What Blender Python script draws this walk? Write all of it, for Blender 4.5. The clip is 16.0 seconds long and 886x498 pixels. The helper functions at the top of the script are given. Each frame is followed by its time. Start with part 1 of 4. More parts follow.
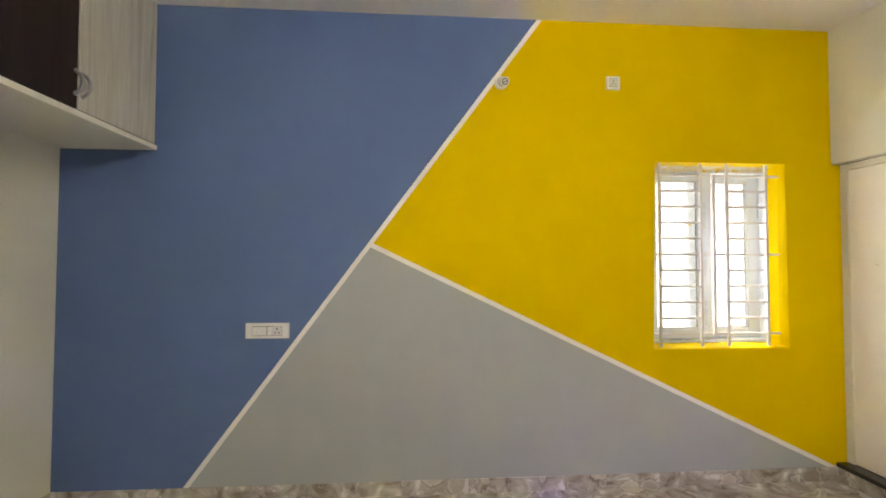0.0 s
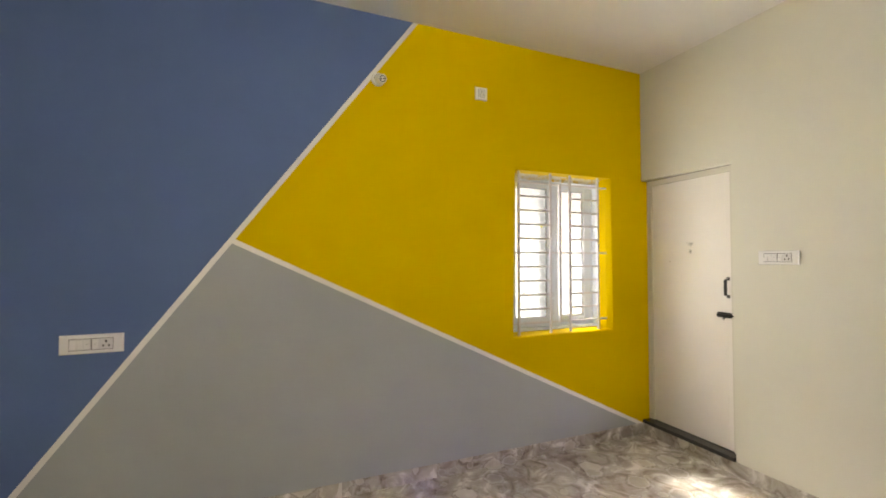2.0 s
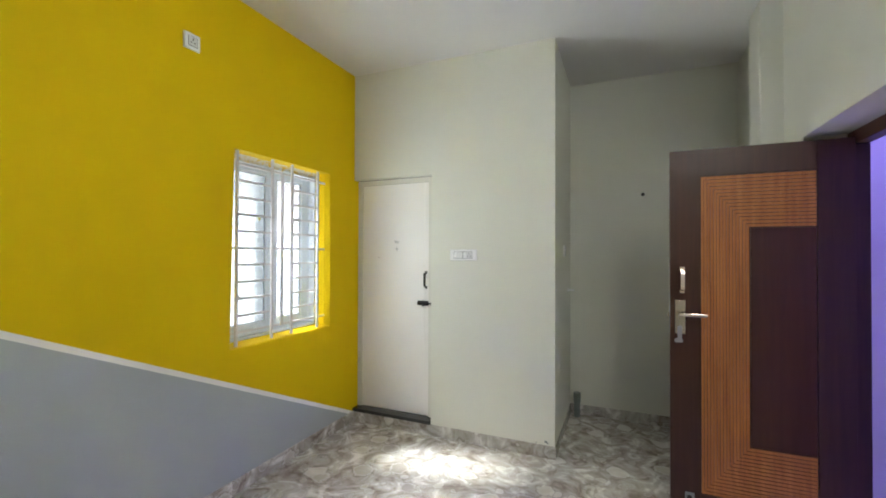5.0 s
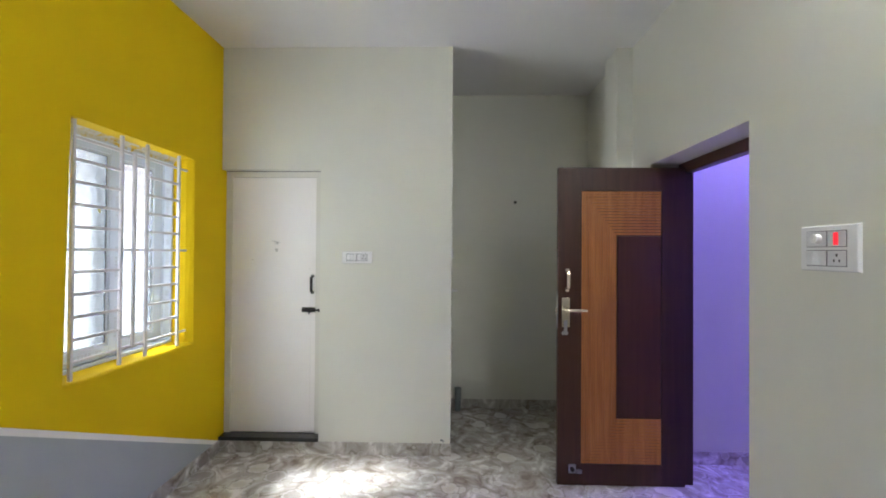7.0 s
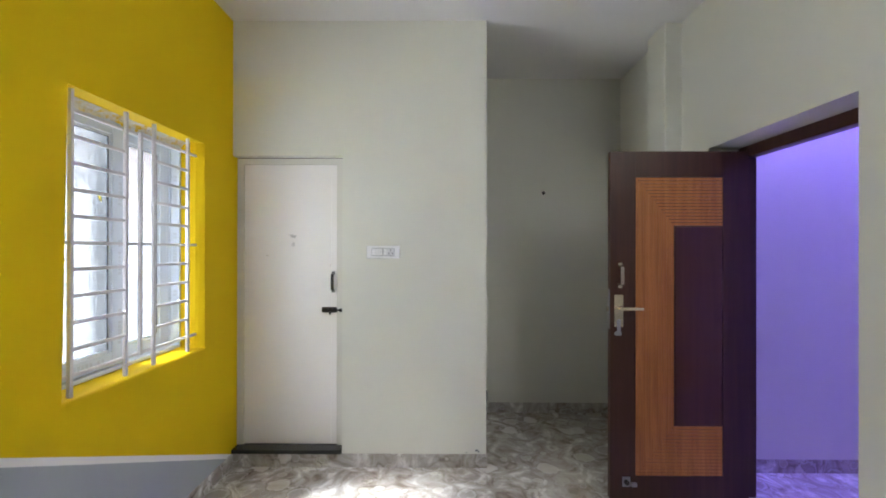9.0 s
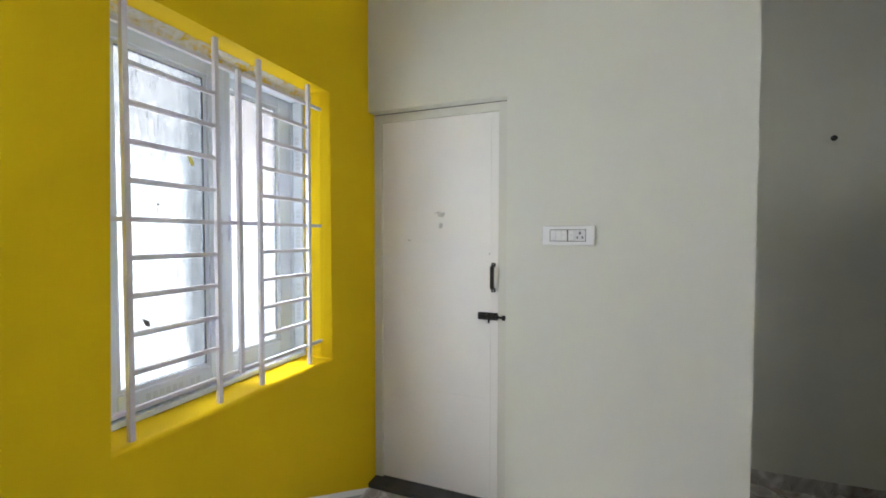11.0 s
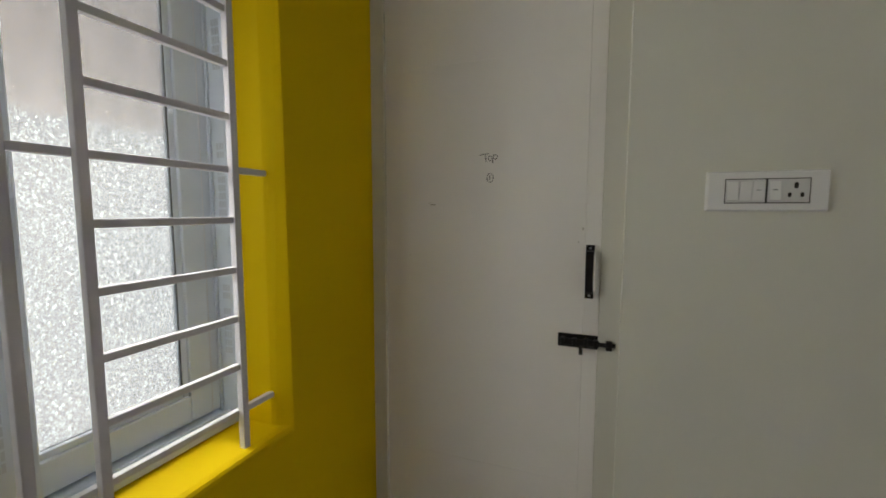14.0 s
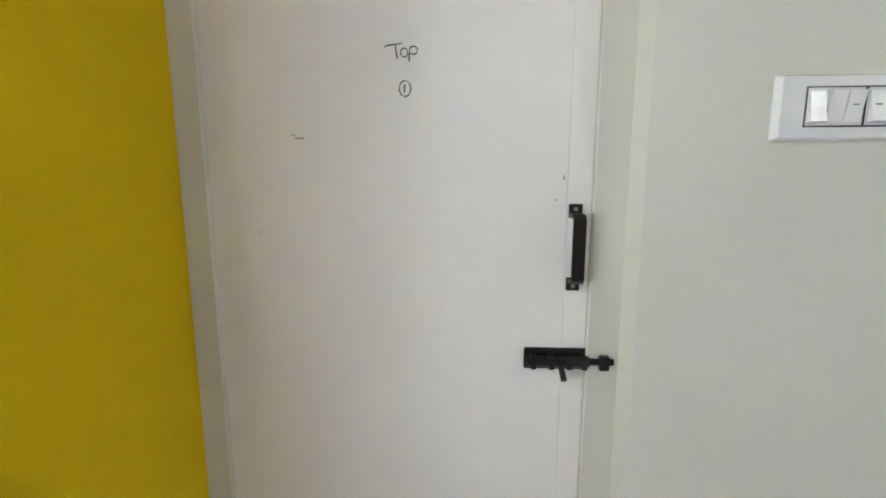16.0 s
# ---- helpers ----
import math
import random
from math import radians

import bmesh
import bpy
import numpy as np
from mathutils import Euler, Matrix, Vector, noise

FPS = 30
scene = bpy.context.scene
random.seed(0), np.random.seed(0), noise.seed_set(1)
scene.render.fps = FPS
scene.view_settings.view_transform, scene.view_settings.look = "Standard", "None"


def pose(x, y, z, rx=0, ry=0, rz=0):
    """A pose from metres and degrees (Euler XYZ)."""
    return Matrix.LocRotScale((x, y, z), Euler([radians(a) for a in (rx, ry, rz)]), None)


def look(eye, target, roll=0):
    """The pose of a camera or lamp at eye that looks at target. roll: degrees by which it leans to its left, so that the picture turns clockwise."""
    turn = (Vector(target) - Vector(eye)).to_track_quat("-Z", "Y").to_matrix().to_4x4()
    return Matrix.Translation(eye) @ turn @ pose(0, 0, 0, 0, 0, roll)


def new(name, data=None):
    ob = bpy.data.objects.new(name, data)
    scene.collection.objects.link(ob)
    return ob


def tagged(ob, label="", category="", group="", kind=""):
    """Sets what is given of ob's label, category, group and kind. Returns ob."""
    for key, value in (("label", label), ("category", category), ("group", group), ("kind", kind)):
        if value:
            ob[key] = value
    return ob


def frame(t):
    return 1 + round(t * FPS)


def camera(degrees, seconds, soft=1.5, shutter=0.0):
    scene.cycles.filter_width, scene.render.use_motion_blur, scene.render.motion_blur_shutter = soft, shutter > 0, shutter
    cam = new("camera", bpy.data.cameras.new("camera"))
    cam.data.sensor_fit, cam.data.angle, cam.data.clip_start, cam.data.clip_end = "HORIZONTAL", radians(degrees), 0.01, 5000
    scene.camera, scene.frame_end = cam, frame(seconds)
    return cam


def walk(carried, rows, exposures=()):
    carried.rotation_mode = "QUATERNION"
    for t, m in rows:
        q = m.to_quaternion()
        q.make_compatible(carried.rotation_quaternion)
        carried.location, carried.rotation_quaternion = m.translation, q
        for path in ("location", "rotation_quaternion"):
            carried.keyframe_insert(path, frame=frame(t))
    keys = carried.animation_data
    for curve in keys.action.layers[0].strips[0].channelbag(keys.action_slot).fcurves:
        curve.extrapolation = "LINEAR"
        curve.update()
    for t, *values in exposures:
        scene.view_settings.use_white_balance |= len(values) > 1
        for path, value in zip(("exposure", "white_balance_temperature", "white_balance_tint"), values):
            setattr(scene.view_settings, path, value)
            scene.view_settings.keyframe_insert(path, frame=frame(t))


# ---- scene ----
cam = camera(93.4, 16.0, 1.8)
PATH = [
    (0, (0.201, -0.095, 1.419), (0.333, 1.9, 1.477), 0.1),
    (0.5, (0.178, -0.106, 1.42), (0.465, 1.872, 1.479), 0.0),
    (1, (0.162, -0.122, 1.423), (0.591, 1.831, 1.479), -0.0),
    (1.5, (0.133, -0.118, 1.421), (0.721, 1.793, 1.474), 0.0),
    (2, (0.128, -0.075, 1.411), (0.888, 1.775, 1.464), -0.0),
    (2.5, (0.114, -0.041, 1.408), (1.065, 1.718, 1.463), -0.0),
    (3, (0.052, 0.012, 1.417), (1.208, 1.643, 1.463), 0.0),
    (3.5, (-0.011, 0.087, 1.418), (1.348, 1.554, 1.454), 0.1),
    (4, (-0.02, 0.178, 1.417), (1.528, 1.444, 1.444), 0.2),
    (4.5, (-0.013, 0.268, 1.431), (1.697, 1.305, 1.453), 0.2),
    (5, (-0.046, 0.366, 1.439), (1.791, 1.155, 1.459), 0.2),
    (7.3, (-0.073, 0.868, 1.462), (1.927, 0.852, 1.482), 0.3),
    (7.5, (-0.091, 0.925, 1.462), (1.908, 0.873, 1.482), 0.2),
    (8, (-0.101, 1.019, 1.454), (1.897, 0.928, 1.472), 0.1),
    (8.5, (-0.016, 1.043, 1.45), (1.983, 0.972, 1.459), 0.1),
    (9, (0.187, 1.07, 1.441), (2.187, 1.083, 1.445), 0.1),
    (9.5, (0.417, 1.138, 1.426), (2.41, 1.301, 1.418), 0.0),
    (10, (0.654, 1.236, 1.416), (2.625, 1.577, 1.404), 0.0),
    (10.2, (0.749, 1.26, 1.427), (2.703, 1.686, 1.397), 0.0),
    (12.3, (1.465, 1.479, 1.413), (3.195, 2.479, 1.306), 0.1),
    (12.5, (1.538, 1.508, 1.424), (3.258, 2.520, 1.298), 0.05),
    (13, (1.713, 1.575, 1.409), (3.448, 2.559, 1.268), 0.1),
    (13.5, (1.82, 1.685, 1.388), (3.612, 2.558, 1.221), 0.1),
    (14, (1.864, 1.802, 1.383), (3.721, 2.521, 1.199), 0.1),
    (14.5, (1.921, 1.858, 1.363), (3.833, 2.406, 1.154), 0.1),
    (15, (2.038, 1.925, 1.367), (3.986, 2.286, 1.094), 0.1),
    (15.5, (2.158, 1.958, 1.343), (4.126, 2.181, 1.068), 0.2),
    (16, (2.339, 2.012, 1.32), (4.315, 2.121, 1.028), -0.1),
]
EXPOSURES = [(0, 2.72, 7700, 10), (1.5, 2.40, 7900, 12), (2.5, 2.34, 7600, 11), (3.5, 2.40, 7000, 8), (5, 2.36, 6200, 5), (8, 2.20, 6000, 11),
             (10.2, 2.26, 6000, 10), (12.5, 1.13, 6280, 8), (13.5, 0.80, 6700, 8), (14.5, 0.90, 6800, 6), (15, 1.25, 6550, 8), (16, 2.12, 6000, 9)]
walk(cam, [(t, look(eye, target, roll)) for t, eye, target, roll in PATH], EXPOSURES)

# ---- plan (metres) ----
NORTH, SOUTH, WEST, EAST = 2.487, -0.505, -1.888, 2.957
ALCOVE_N, ALCOVE_S, ALCOVE_E = 0.80, -0.478, 3.90
TOP = 2.963                                   # ceiling
WX0, WX1, WZ0, WZ1 = 1.728, 2.625, 0.868, 2.062   # window opening
DY0, DZ0, DZ1 = 1.757, 0.115, 2.064           # white door opening, up to the north wall
OX0, OX1, OZ = 1.79, 2.70, 2.052              # doorway in the south wall
SOUTH_BACK = -0.747

# ---- world, sun, lamps ----
world = bpy.data.worlds.new("world")
scene.world = world
world.use_nodes = True
wn = world.node_tree
sky = wn.nodes.new("ShaderNodeTexSky")
sky.sky_type, sky.sun_disc = "NISHITA", False
SUN_EL, SUN_AZ = radians(52.0), radians(-11.0)     # azimuth from +y towards +x
sky.sun_elevation, sky.sun_rotation = SUN_EL, SUN_AZ
wn.links.new(sky.outputs[0], wn.nodes["Background"].inputs[0])
wn.nodes["Background"].inputs[1].default_value = 0.1

SUN_POWER, OUTSIDE_GLOW, TUBE_GLOW, PURPLE_GLOW = 5.6, 4.4, 35.0, 37.0
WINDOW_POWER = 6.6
sun_data = bpy.data.lights.new("sun", "SUN")
sun_data.energy, sun_data.angle, sun_data.color = SUN_POWER, radians(10.5), (1.0, 0.995, 0.985)
sun = new("sun", sun_data)
to_sun = Vector((math.sin(SUN_AZ) * math.cos(SUN_EL), math.cos(SUN_AZ) * math.cos(SUN_EL), math.sin(SUN_EL)))
sun.matrix_basis = look(to_sun * 20, (0, 0, 0))
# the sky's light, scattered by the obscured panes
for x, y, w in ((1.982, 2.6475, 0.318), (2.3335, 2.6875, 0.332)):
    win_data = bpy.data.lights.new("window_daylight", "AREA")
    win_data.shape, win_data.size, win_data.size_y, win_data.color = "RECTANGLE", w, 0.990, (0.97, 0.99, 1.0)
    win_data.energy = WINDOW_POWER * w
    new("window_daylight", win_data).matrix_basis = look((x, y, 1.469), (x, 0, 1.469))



# ---- materials ----
def nodes_of(name):
    mat = bpy.data.materials.new(name)
    mat.use_nodes = True
    return mat, mat.node_tree.nodes, mat.node_tree.links, mat.node_tree.nodes["Principled BSDF"]


def coords(ns, ls, scale=(1, 1, 1)):
    geo = ns.new("ShaderNodeNewGeometry")
    mp = ns.new("ShaderNodeMapping")
    mp.inputs["Scale"].default_value = scale
    ls.new(geo.outputs["Position"], mp.inputs["Vector"])
    return mp.outputs["Vector"]


def noise_node(ns, ls, vec, scale, detail=3, rough=0.55, distortion=0.0):
    n = ns.new("ShaderNodeTexNoise")
    n.inputs["Scale"].default_value, n.inputs["Detail"].default_value = scale, detail
    n.inputs["Roughness"].default_value, n.inputs["Distortion"].default_value = rough, distortion
    ls.new(vec, n.inputs["Vector"])
    return n


def mix(ns, ls, fac, a, b, blend="MIX"):
    m = ns.new("ShaderNodeMix")
    m.data_type, m.blend_type = "RGBA", blend
    for sock, v in ((m.inputs[0], fac), (m.inputs[6], a), (m.inputs[7], b)):
        if hasattr(v, "is_output"):
            ls.new(v, sock)
        elif isinstance(v, (int, float)):
            sock.default_value = v
        else:
            sock.default_value = (*v, 1)
    return m.outputs[2]


def math_node(ns, ls, op, a, b=0.0, clamp=False):
    m = ns.new("ShaderNodeMath")
    m.operation, m.use_clamp = op, clamp
    for sock, v in ((m.inputs[0], a), (m.inputs[1], b)):
        if hasattr(v, "is_output"):
            ls.new(v, sock)
        else:
            sock.default_value = v
    return m.outputs[0]


def ramp(ns, ls, fac, stops):
    r = ns.new("ShaderNodeValToRGB")
    el = r.color_ramp.elements
    while len(el) < len(stops):
        el.new(0.5)
    for e, (p, c) in zip(el, stops):
        e.position, e.color = p, (*c, 1)
    ls.new(fac, r.inputs[0])
    return r.outputs[0]


def bump(ns, ls, bsdf, height, strength, dist):
    b = ns.new("ShaderNodeBump")
    b.inputs["Strength"].default_value, b.inputs["Distance"].default_value = strength, dist
    ls.new(height, b.inputs["Height"])
    ls.new(b.outputs[0], bsdf.inputs["Normal"])


def plain(name, colour, rough=0.5, metal=0.0, vary=0.06, scale=30.0, grain=0.0008, coat=0.0):
    """Paint, plastic or metal: one colour with faint mottling and fine relief."""
    mat, ns, ls, bsdf = nodes_of(name)
    vec = coords(ns, ls)
    big, fine = noise_node(ns, ls, vec, scale * 0.12, 4), noise_node(ns, ls, vec, scale * 6, 3)
    dark = tuple(c * (1 - vary) for c in colour)
    light = tuple(min(1.0, c * (1 + vary)) for c in colour)
    ls.new(mix(ns, ls, big.outputs[0], dark, light), bsdf.inputs["Base Color"])
    ls.new(math_node(ns, ls, "MULTIPLY_ADD", fine.outputs[0], 0.12), bsdf.inputs["Roughness"])
    bsdf.inputs["Roughness"].links[0].from_node.inputs[2].default_value = rough - 0.06
    bsdf.inputs["Metallic"].default_value = metal
    bsdf.inputs["Coat Weight"].default_value = coat
    if grain:
        bump(ns, ls, bsdf, fine.outputs[0], 0.25, grain)
    return mat


def wall_paint(name, colour, rough=0.6):
    """Emulsion on plaster: roller grain, slow undulation and faint blotches."""
    mat, ns, ls, bsdf = nodes_of(name)
    vec = coords(ns, ls)
    blotch, mid, fine = noise_node(ns, ls, vec, 1.3, 5), noise_node(ns, ls, vec, 9, 4), noise_node(ns, ls, vec, 220, 2)
    c = mix(ns, ls, blotch.outputs[0], tuple(v * 0.95 for v in colour), tuple(min(1, v * 1.05) for v in colour))
    ls.new(mix(ns, ls, mid.outputs[0], c, tuple(v * 0.97 for v in colour)), bsdf.inputs["Base Color"])
    bsdf.inputs["Roughness"].default_value = rough
    h = math_node(ns, ls, "ADD", math_node(ns, ls, "MULTIPLY", fine.outputs[0], 0.06), math_node(ns, ls, "MULTIPLY", mid.outputs[0], 0.6))
    bump(ns, ls, bsdf, h, 0.22, 0.004)
    return mat


def three_colour_paint():
    """The feature wall: blue, yellow and grey fields parted by hand-taped white stripes."""
    mat, ns, ls, bsdf = nodes_of("feature_wall_paint")
    vec = coords(ns, ls)
    sep = ns.new("ShaderNodeSeparateXYZ")
    ls.new(vec, sep.inputs[0])
    wob = noise_node(ns, ls, vec, 9, 2)
    wobble = math_node(ns, ls, "MULTIPLY", math_node(ns, ls, "SUBTRACT", wob.outputs[0], 0.5), 0.003)

    def side(x0, z0, slope):
        """Distance from a line in the wall, positive to its right or above it."""
        n = math.hypot(1, slope)
        d = math_node(ns, ls, "MULTIPLY", math_node(ns, ls, "SUBTRACT", sep.outputs[0], x0), -slope / n)
        d = math_node(ns, ls, "ADD", d, math_node(ns, ls, "MULTIPLY", math_node(ns, ls, "SUBTRACT", sep.outputs[2], z0), 1 / n))
        return math_node(ns, ls, "ADD", d, wobble)

    d1 = side(-0.073, 1.527, 1.354)      # above: blue
    d2 = side(-0.077, 1.5195, -0.4795)    # above: yellow
    blotch, mid, fine = noise_node(ns, ls, vec, 1.1, 5), noise_node(ns, ls, vec, 9, 4), noise_node(ns, ls, vec, 220, 2)

    def field(c):
        return mix(ns, ls, blotch.outputs[0], tuple(v * 0.94 for v in c), tuple(min(1, v * 1.06) for v in c))

    def step(v, at, rise):
        """0 to 1 across a soft brush edge."""
        return math_node(ns, ls, "MULTIPLY", math_node(ns, ls, "SUBTRACT", v, at), rise, True)

    lower = mix(ns, ls, step(d2, 0.0, 400), field(GREY), field(YELLOW))
    on2 = step(math_node(ns, ls, "ABSOLUTE", d2), 0.0148, -500)
    lower = mix(ns, ls, on2, lower, field(STRIPE))
    both = mix(ns, ls, step(d1, 0.0, 400), lower, field(BLUE))
    on1 = step(math_node(ns, ls, "ABSOLUTE", d1), 0.0148, -500)
    ls.new(mix(ns, ls, on1, both, field(STRIPE)), bsdf.inputs["Base Color"])
    bsdf.inputs["Roughness"].default_value = 0.7
    bsdf.inputs["Specular IOR Level"].default_value = 0.12
    h = math_node(ns, ls, "ADD", math_node(ns, ls, "MULTIPLY", fine.outputs[0], 0.06), math_node(ns, ls, "MULTIPLY", mid.outputs[0], 0.6))
    bump(ns, ls, bsdf, h, 0.2, 0.004)
    return mat


BLUE, YELLOW, GREY, STRIPE = (0.10, 0.16, 0.33), (0.645, 0.446, 0.001), (0.37, 0.395, 0.415), (0.80, 0.79, 0.76)


def marble(name, rough):
    """Polished tile printed with shell-like agate rings in grey, beige and brown."""
    mat, ns, ls, bsdf = nodes_of(name)
    vec = coords(ns, ls)
    info, shift = ns.new("ShaderNodeObjectInfo"), ns.new("ShaderNodeVectorMath")   # each tile is cut from another part of the print
    shift.operation = "MULTIPLY_ADD"
    shift.inputs[1].default_value = (7.3, 3.1, 1.7)
    ls.new(info.outputs["Random"], shift.inputs[0])
    ls.new(vec, shift.inputs[2])
    vec = shift.outputs[0]
    warp = noise_node(ns, ls, vec, 3.5, 3)
    off = ns.new("ShaderNodeVectorMath")
    off.operation = "SCALE"
    off.inputs[3].default_value = 0.09
    ls.new(warp.outputs[1], off.inputs[0])
    add = ns.new("ShaderNodeVectorMath")
    ls.new(vec, add.inputs[0])
    ls.new(off.outputs[0], add.inputs[1])

    def cells(scale):
        v = ns.new("ShaderNodeTexVoronoi")
        v.inputs["Scale"].default_value = scale
        ls.new(add.outputs[0], v.inputs["Vector"])
        return v

    v1, v2 = cells(5.2), cells(11.0)
    sw = noise_node(ns, ls, add.outputs[0], 5.5, 5, 0.55, 1.8)
    base = ramp(ns, ls, sw.outputs[0], ((0.30, (0.20, 0.165, 0.135)), (0.43, (0.37, 0.335, 0.295)), (0.56, (0.50, 0.47, 0.435)), (0.66, (0.74, 0.72, 0.69))))
    swirl = noise_node(ns, ls, add.outputs[0], 13, 4, 0.6, 1.2)
    ragged = math_node(ns, ls, "MULTIPLY", math_node(ns, ls, "SUBTRACT", swirl.outputs[0], 0.5), 0.36)

    def shells(v, c, edge, amount):
        """Rounded shell shapes: a toned inside, a pale rim and a thin dark outline."""
        sep = ns.new("ShaderNodeSeparateColor")
        ls.new(v.outputs["Color"], sep.inputs[0])
        tone = ramp(ns, ls, sep.outputs[0], ((0.0, (0.28, 0.245, 0.21)), (0.4, (0.40, 0.375, 0.345)), (0.7, (0.49, 0.45, 0.37)), (1.0, (0.74, 0.72, 0.70))))
        some = math_node(ns, ls, "GREATER_THAN", sep.outputs[1], 0.35)
        dist = math_node(ns, ls, "ADD", v.outputs["Distance"], ragged)
        inside = ramp(ns, ls, dist, ((edge - 0.08, (1, 1, 1)), (edge, (0, 0, 0))))
        rim = ramp(ns, ls, dist, ((edge - 0.10, (0, 0, 0)), (edge - 0.05, (1, 1, 1)), (edge, (0, 0, 0))))
        line = ramp(ns, ls, dist, ((edge - 0.015, (0, 0, 0)), (edge + 0.01, (1, 1, 1)), (edge + 0.045, (0, 0, 0))))
        for mask, colour, k in ((inside, tone, 0.75), (rim, (0.72, 0.70, 0.67), 0.42), (line, (0.15, 0.12, 0.095), 0.50)):
            c = mix(ns, ls, math_node(ns, ls, "MULTIPLY", math_node(ns, ls, "MULTIPLY", mask, k * amount), some), c, colour)
        return c

    c = shells(v2, base, 0.36, 0.8)
    c = shells(v1, c, 0.38, 1.0)
    ls.new(c, bsdf.inputs["Base Color"])
    dust = noise_node(ns, ls, vec, 14, 5)
    r = math_node(ns, ls, "MULTIPLY_ADD", dust.outputs[0], 0.16)
    r.node.inputs[2].default_value = rough - 0.08
    ls.new(r, bsdf.inputs["Roughness"])
    return mat


def wood(name, dark, light, rough, axis="z", scale=1.0, coat=0.0):
    """Veneer or laminate: long streaks along one axis."""
    mat, ns, ls, bsdf = nodes_of(name)
    s = {"x": (1.2, 22, 22), "y": (22, 1.2, 22), "z": (22, 22, 1.2)}[axis]
    vec = coords(ns, ls, tuple(v * scale for v in s))
    grain, fine = noise_node(ns, ls, vec, 1.6, 6, 0.62, 0.6), noise_node(ns, ls, vec, 9, 3)
    c = ramp(ns, ls, grain.outputs[0], ((0.3, dark), (0.7, light)))
    ls.new(mix(ns, ls, math_node(ns, ls, "MULTIPLY", fine.outputs[0], 0.35), c, dark), bsdf.inputs["Base Color"])
    bsdf.inputs["Roughness"].default_value, bsdf.inputs["Coat Weight"].default_value = rough, coat
    bsdf.inputs["Specular IOR Level"].default_value = 0.35
    bump(ns, ls, bsdf, fine.outputs[0], 0.15, 0.0006)
    return mat


def glass(name, kind):
    """Obscured window glass, running ripples or a fine hammered grain; their glints are painted into the dark tint."""
    mat, ns, ls, bsdf = nodes_of(name)
    bsdf.inputs["Transmission Weight"].default_value = 1.0
    bsdf.inputs["IOR"].default_value = 1.25
    if kind == "ripple":
        vec = coords(ns, ls, (1, 1, 0.28))
        h = noise_node(ns, ls, vec, 75, 3, 0.5, 1.4)
        # the paler stop paints ripple highlights into the glass colour
        tint = ramp(ns, ls, h.outputs[0], ((0.34, (0.050, 0.053, 0.056)), (0.57, (0.058, 0.060, 0.061)), (0.65, (0.088, 0.090, 0.091)), (0.71, (0.044, 0.047, 0.050))))
        bsdf.inputs["Roughness"].default_value = 0.10
        bump(ns, ls, bsdf, h.outputs[0], 0.6, 0.012)
    else:
        vec = coords(ns, ls, (1, 1, 0.8))
        h = noise_node(ns, ls, vec, 230, 3, 0.6, 1.0)
        # the palest stops paint the sparkle against the bright outdoors
        tint = ramp(ns, ls, h.outputs[0], ((0.39, (0.056, 0.055, 0.058)), (0.50, (0.066, 0.069, 0.071)), (0.58, (0.088, 0.091, 0.093)), (0.65, (0.19, 0.193, 0.195))))
        # speckle ends in an uneven line; above it a dimmer, streaked outdoors is painted in
        sep = ns.new("ShaderNodeSeparateXYZ")
        ls.new(coords(ns, ls), sep.inputs[0])
        wave = noise_node(ns, ls, coords(ns, ls), 22, 3)
        z = math_node(ns, ls, "ADD", sep.outputs[2], math_node(ns, ls, "MULTIPLY", wave.outputs[0], 0.03))
        upper = ramp(ns, ls, math_node(ns, ls, "MULTIPLY", z, 0.5), ((0.774, (0, 0, 0)), (0.785, (1, 1, 1))))
        streak = noise_node(ns, ls, coords(ns, ls, (1, 1, 0.25)), 30, 4)
        dim_view = ramp(ns, ls, streak.outputs[0], ((0.3, (0.058, 0.055, 0.055)), (0.7, (0.073, 0.069, 0.068))))
        tint = mix(ns, ls, upper, tint, dim_view)
        bsdf.inputs["Roughness"].default_value = 0.12
        bump(ns, ls, bsdf, h.outputs[0], 0.6, 0.006)
    ls.new(tint, bsdf.inputs["Base Color"])
    return mat


def mottled(name, stops, scale, rough):
    """Rough patchy plaster or mortar."""
    mat, ns, ls, bsdf = nodes_of(name)
    vec = coords(ns, ls)
    n, fine = noise_node(ns, ls, vec, scale, 5, 0.6, 0.8), noise_node(ns, ls, vec, scale * 9, 3)
    ls.new(ramp(ns, ls, n.outputs[0], stops), bsdf.inputs["Base Color"])
    bsdf.inputs["Roughness"].default_value = rough
    bump(ns, ls, bsdf, fine.outputs[0], 0.5, 0.002)
    return mat


def glow(name, colour, strength):
    mat, ns, ls, bsdf = nodes_of(name)
    bsdf.inputs["Base Color"].default_value = (*colour, 1)
    bsdf.inputs["Emission Color"].default_value = (*colour, 1)
    bsdf.inputs["Emission Strength"].default_value = strength
    return mat


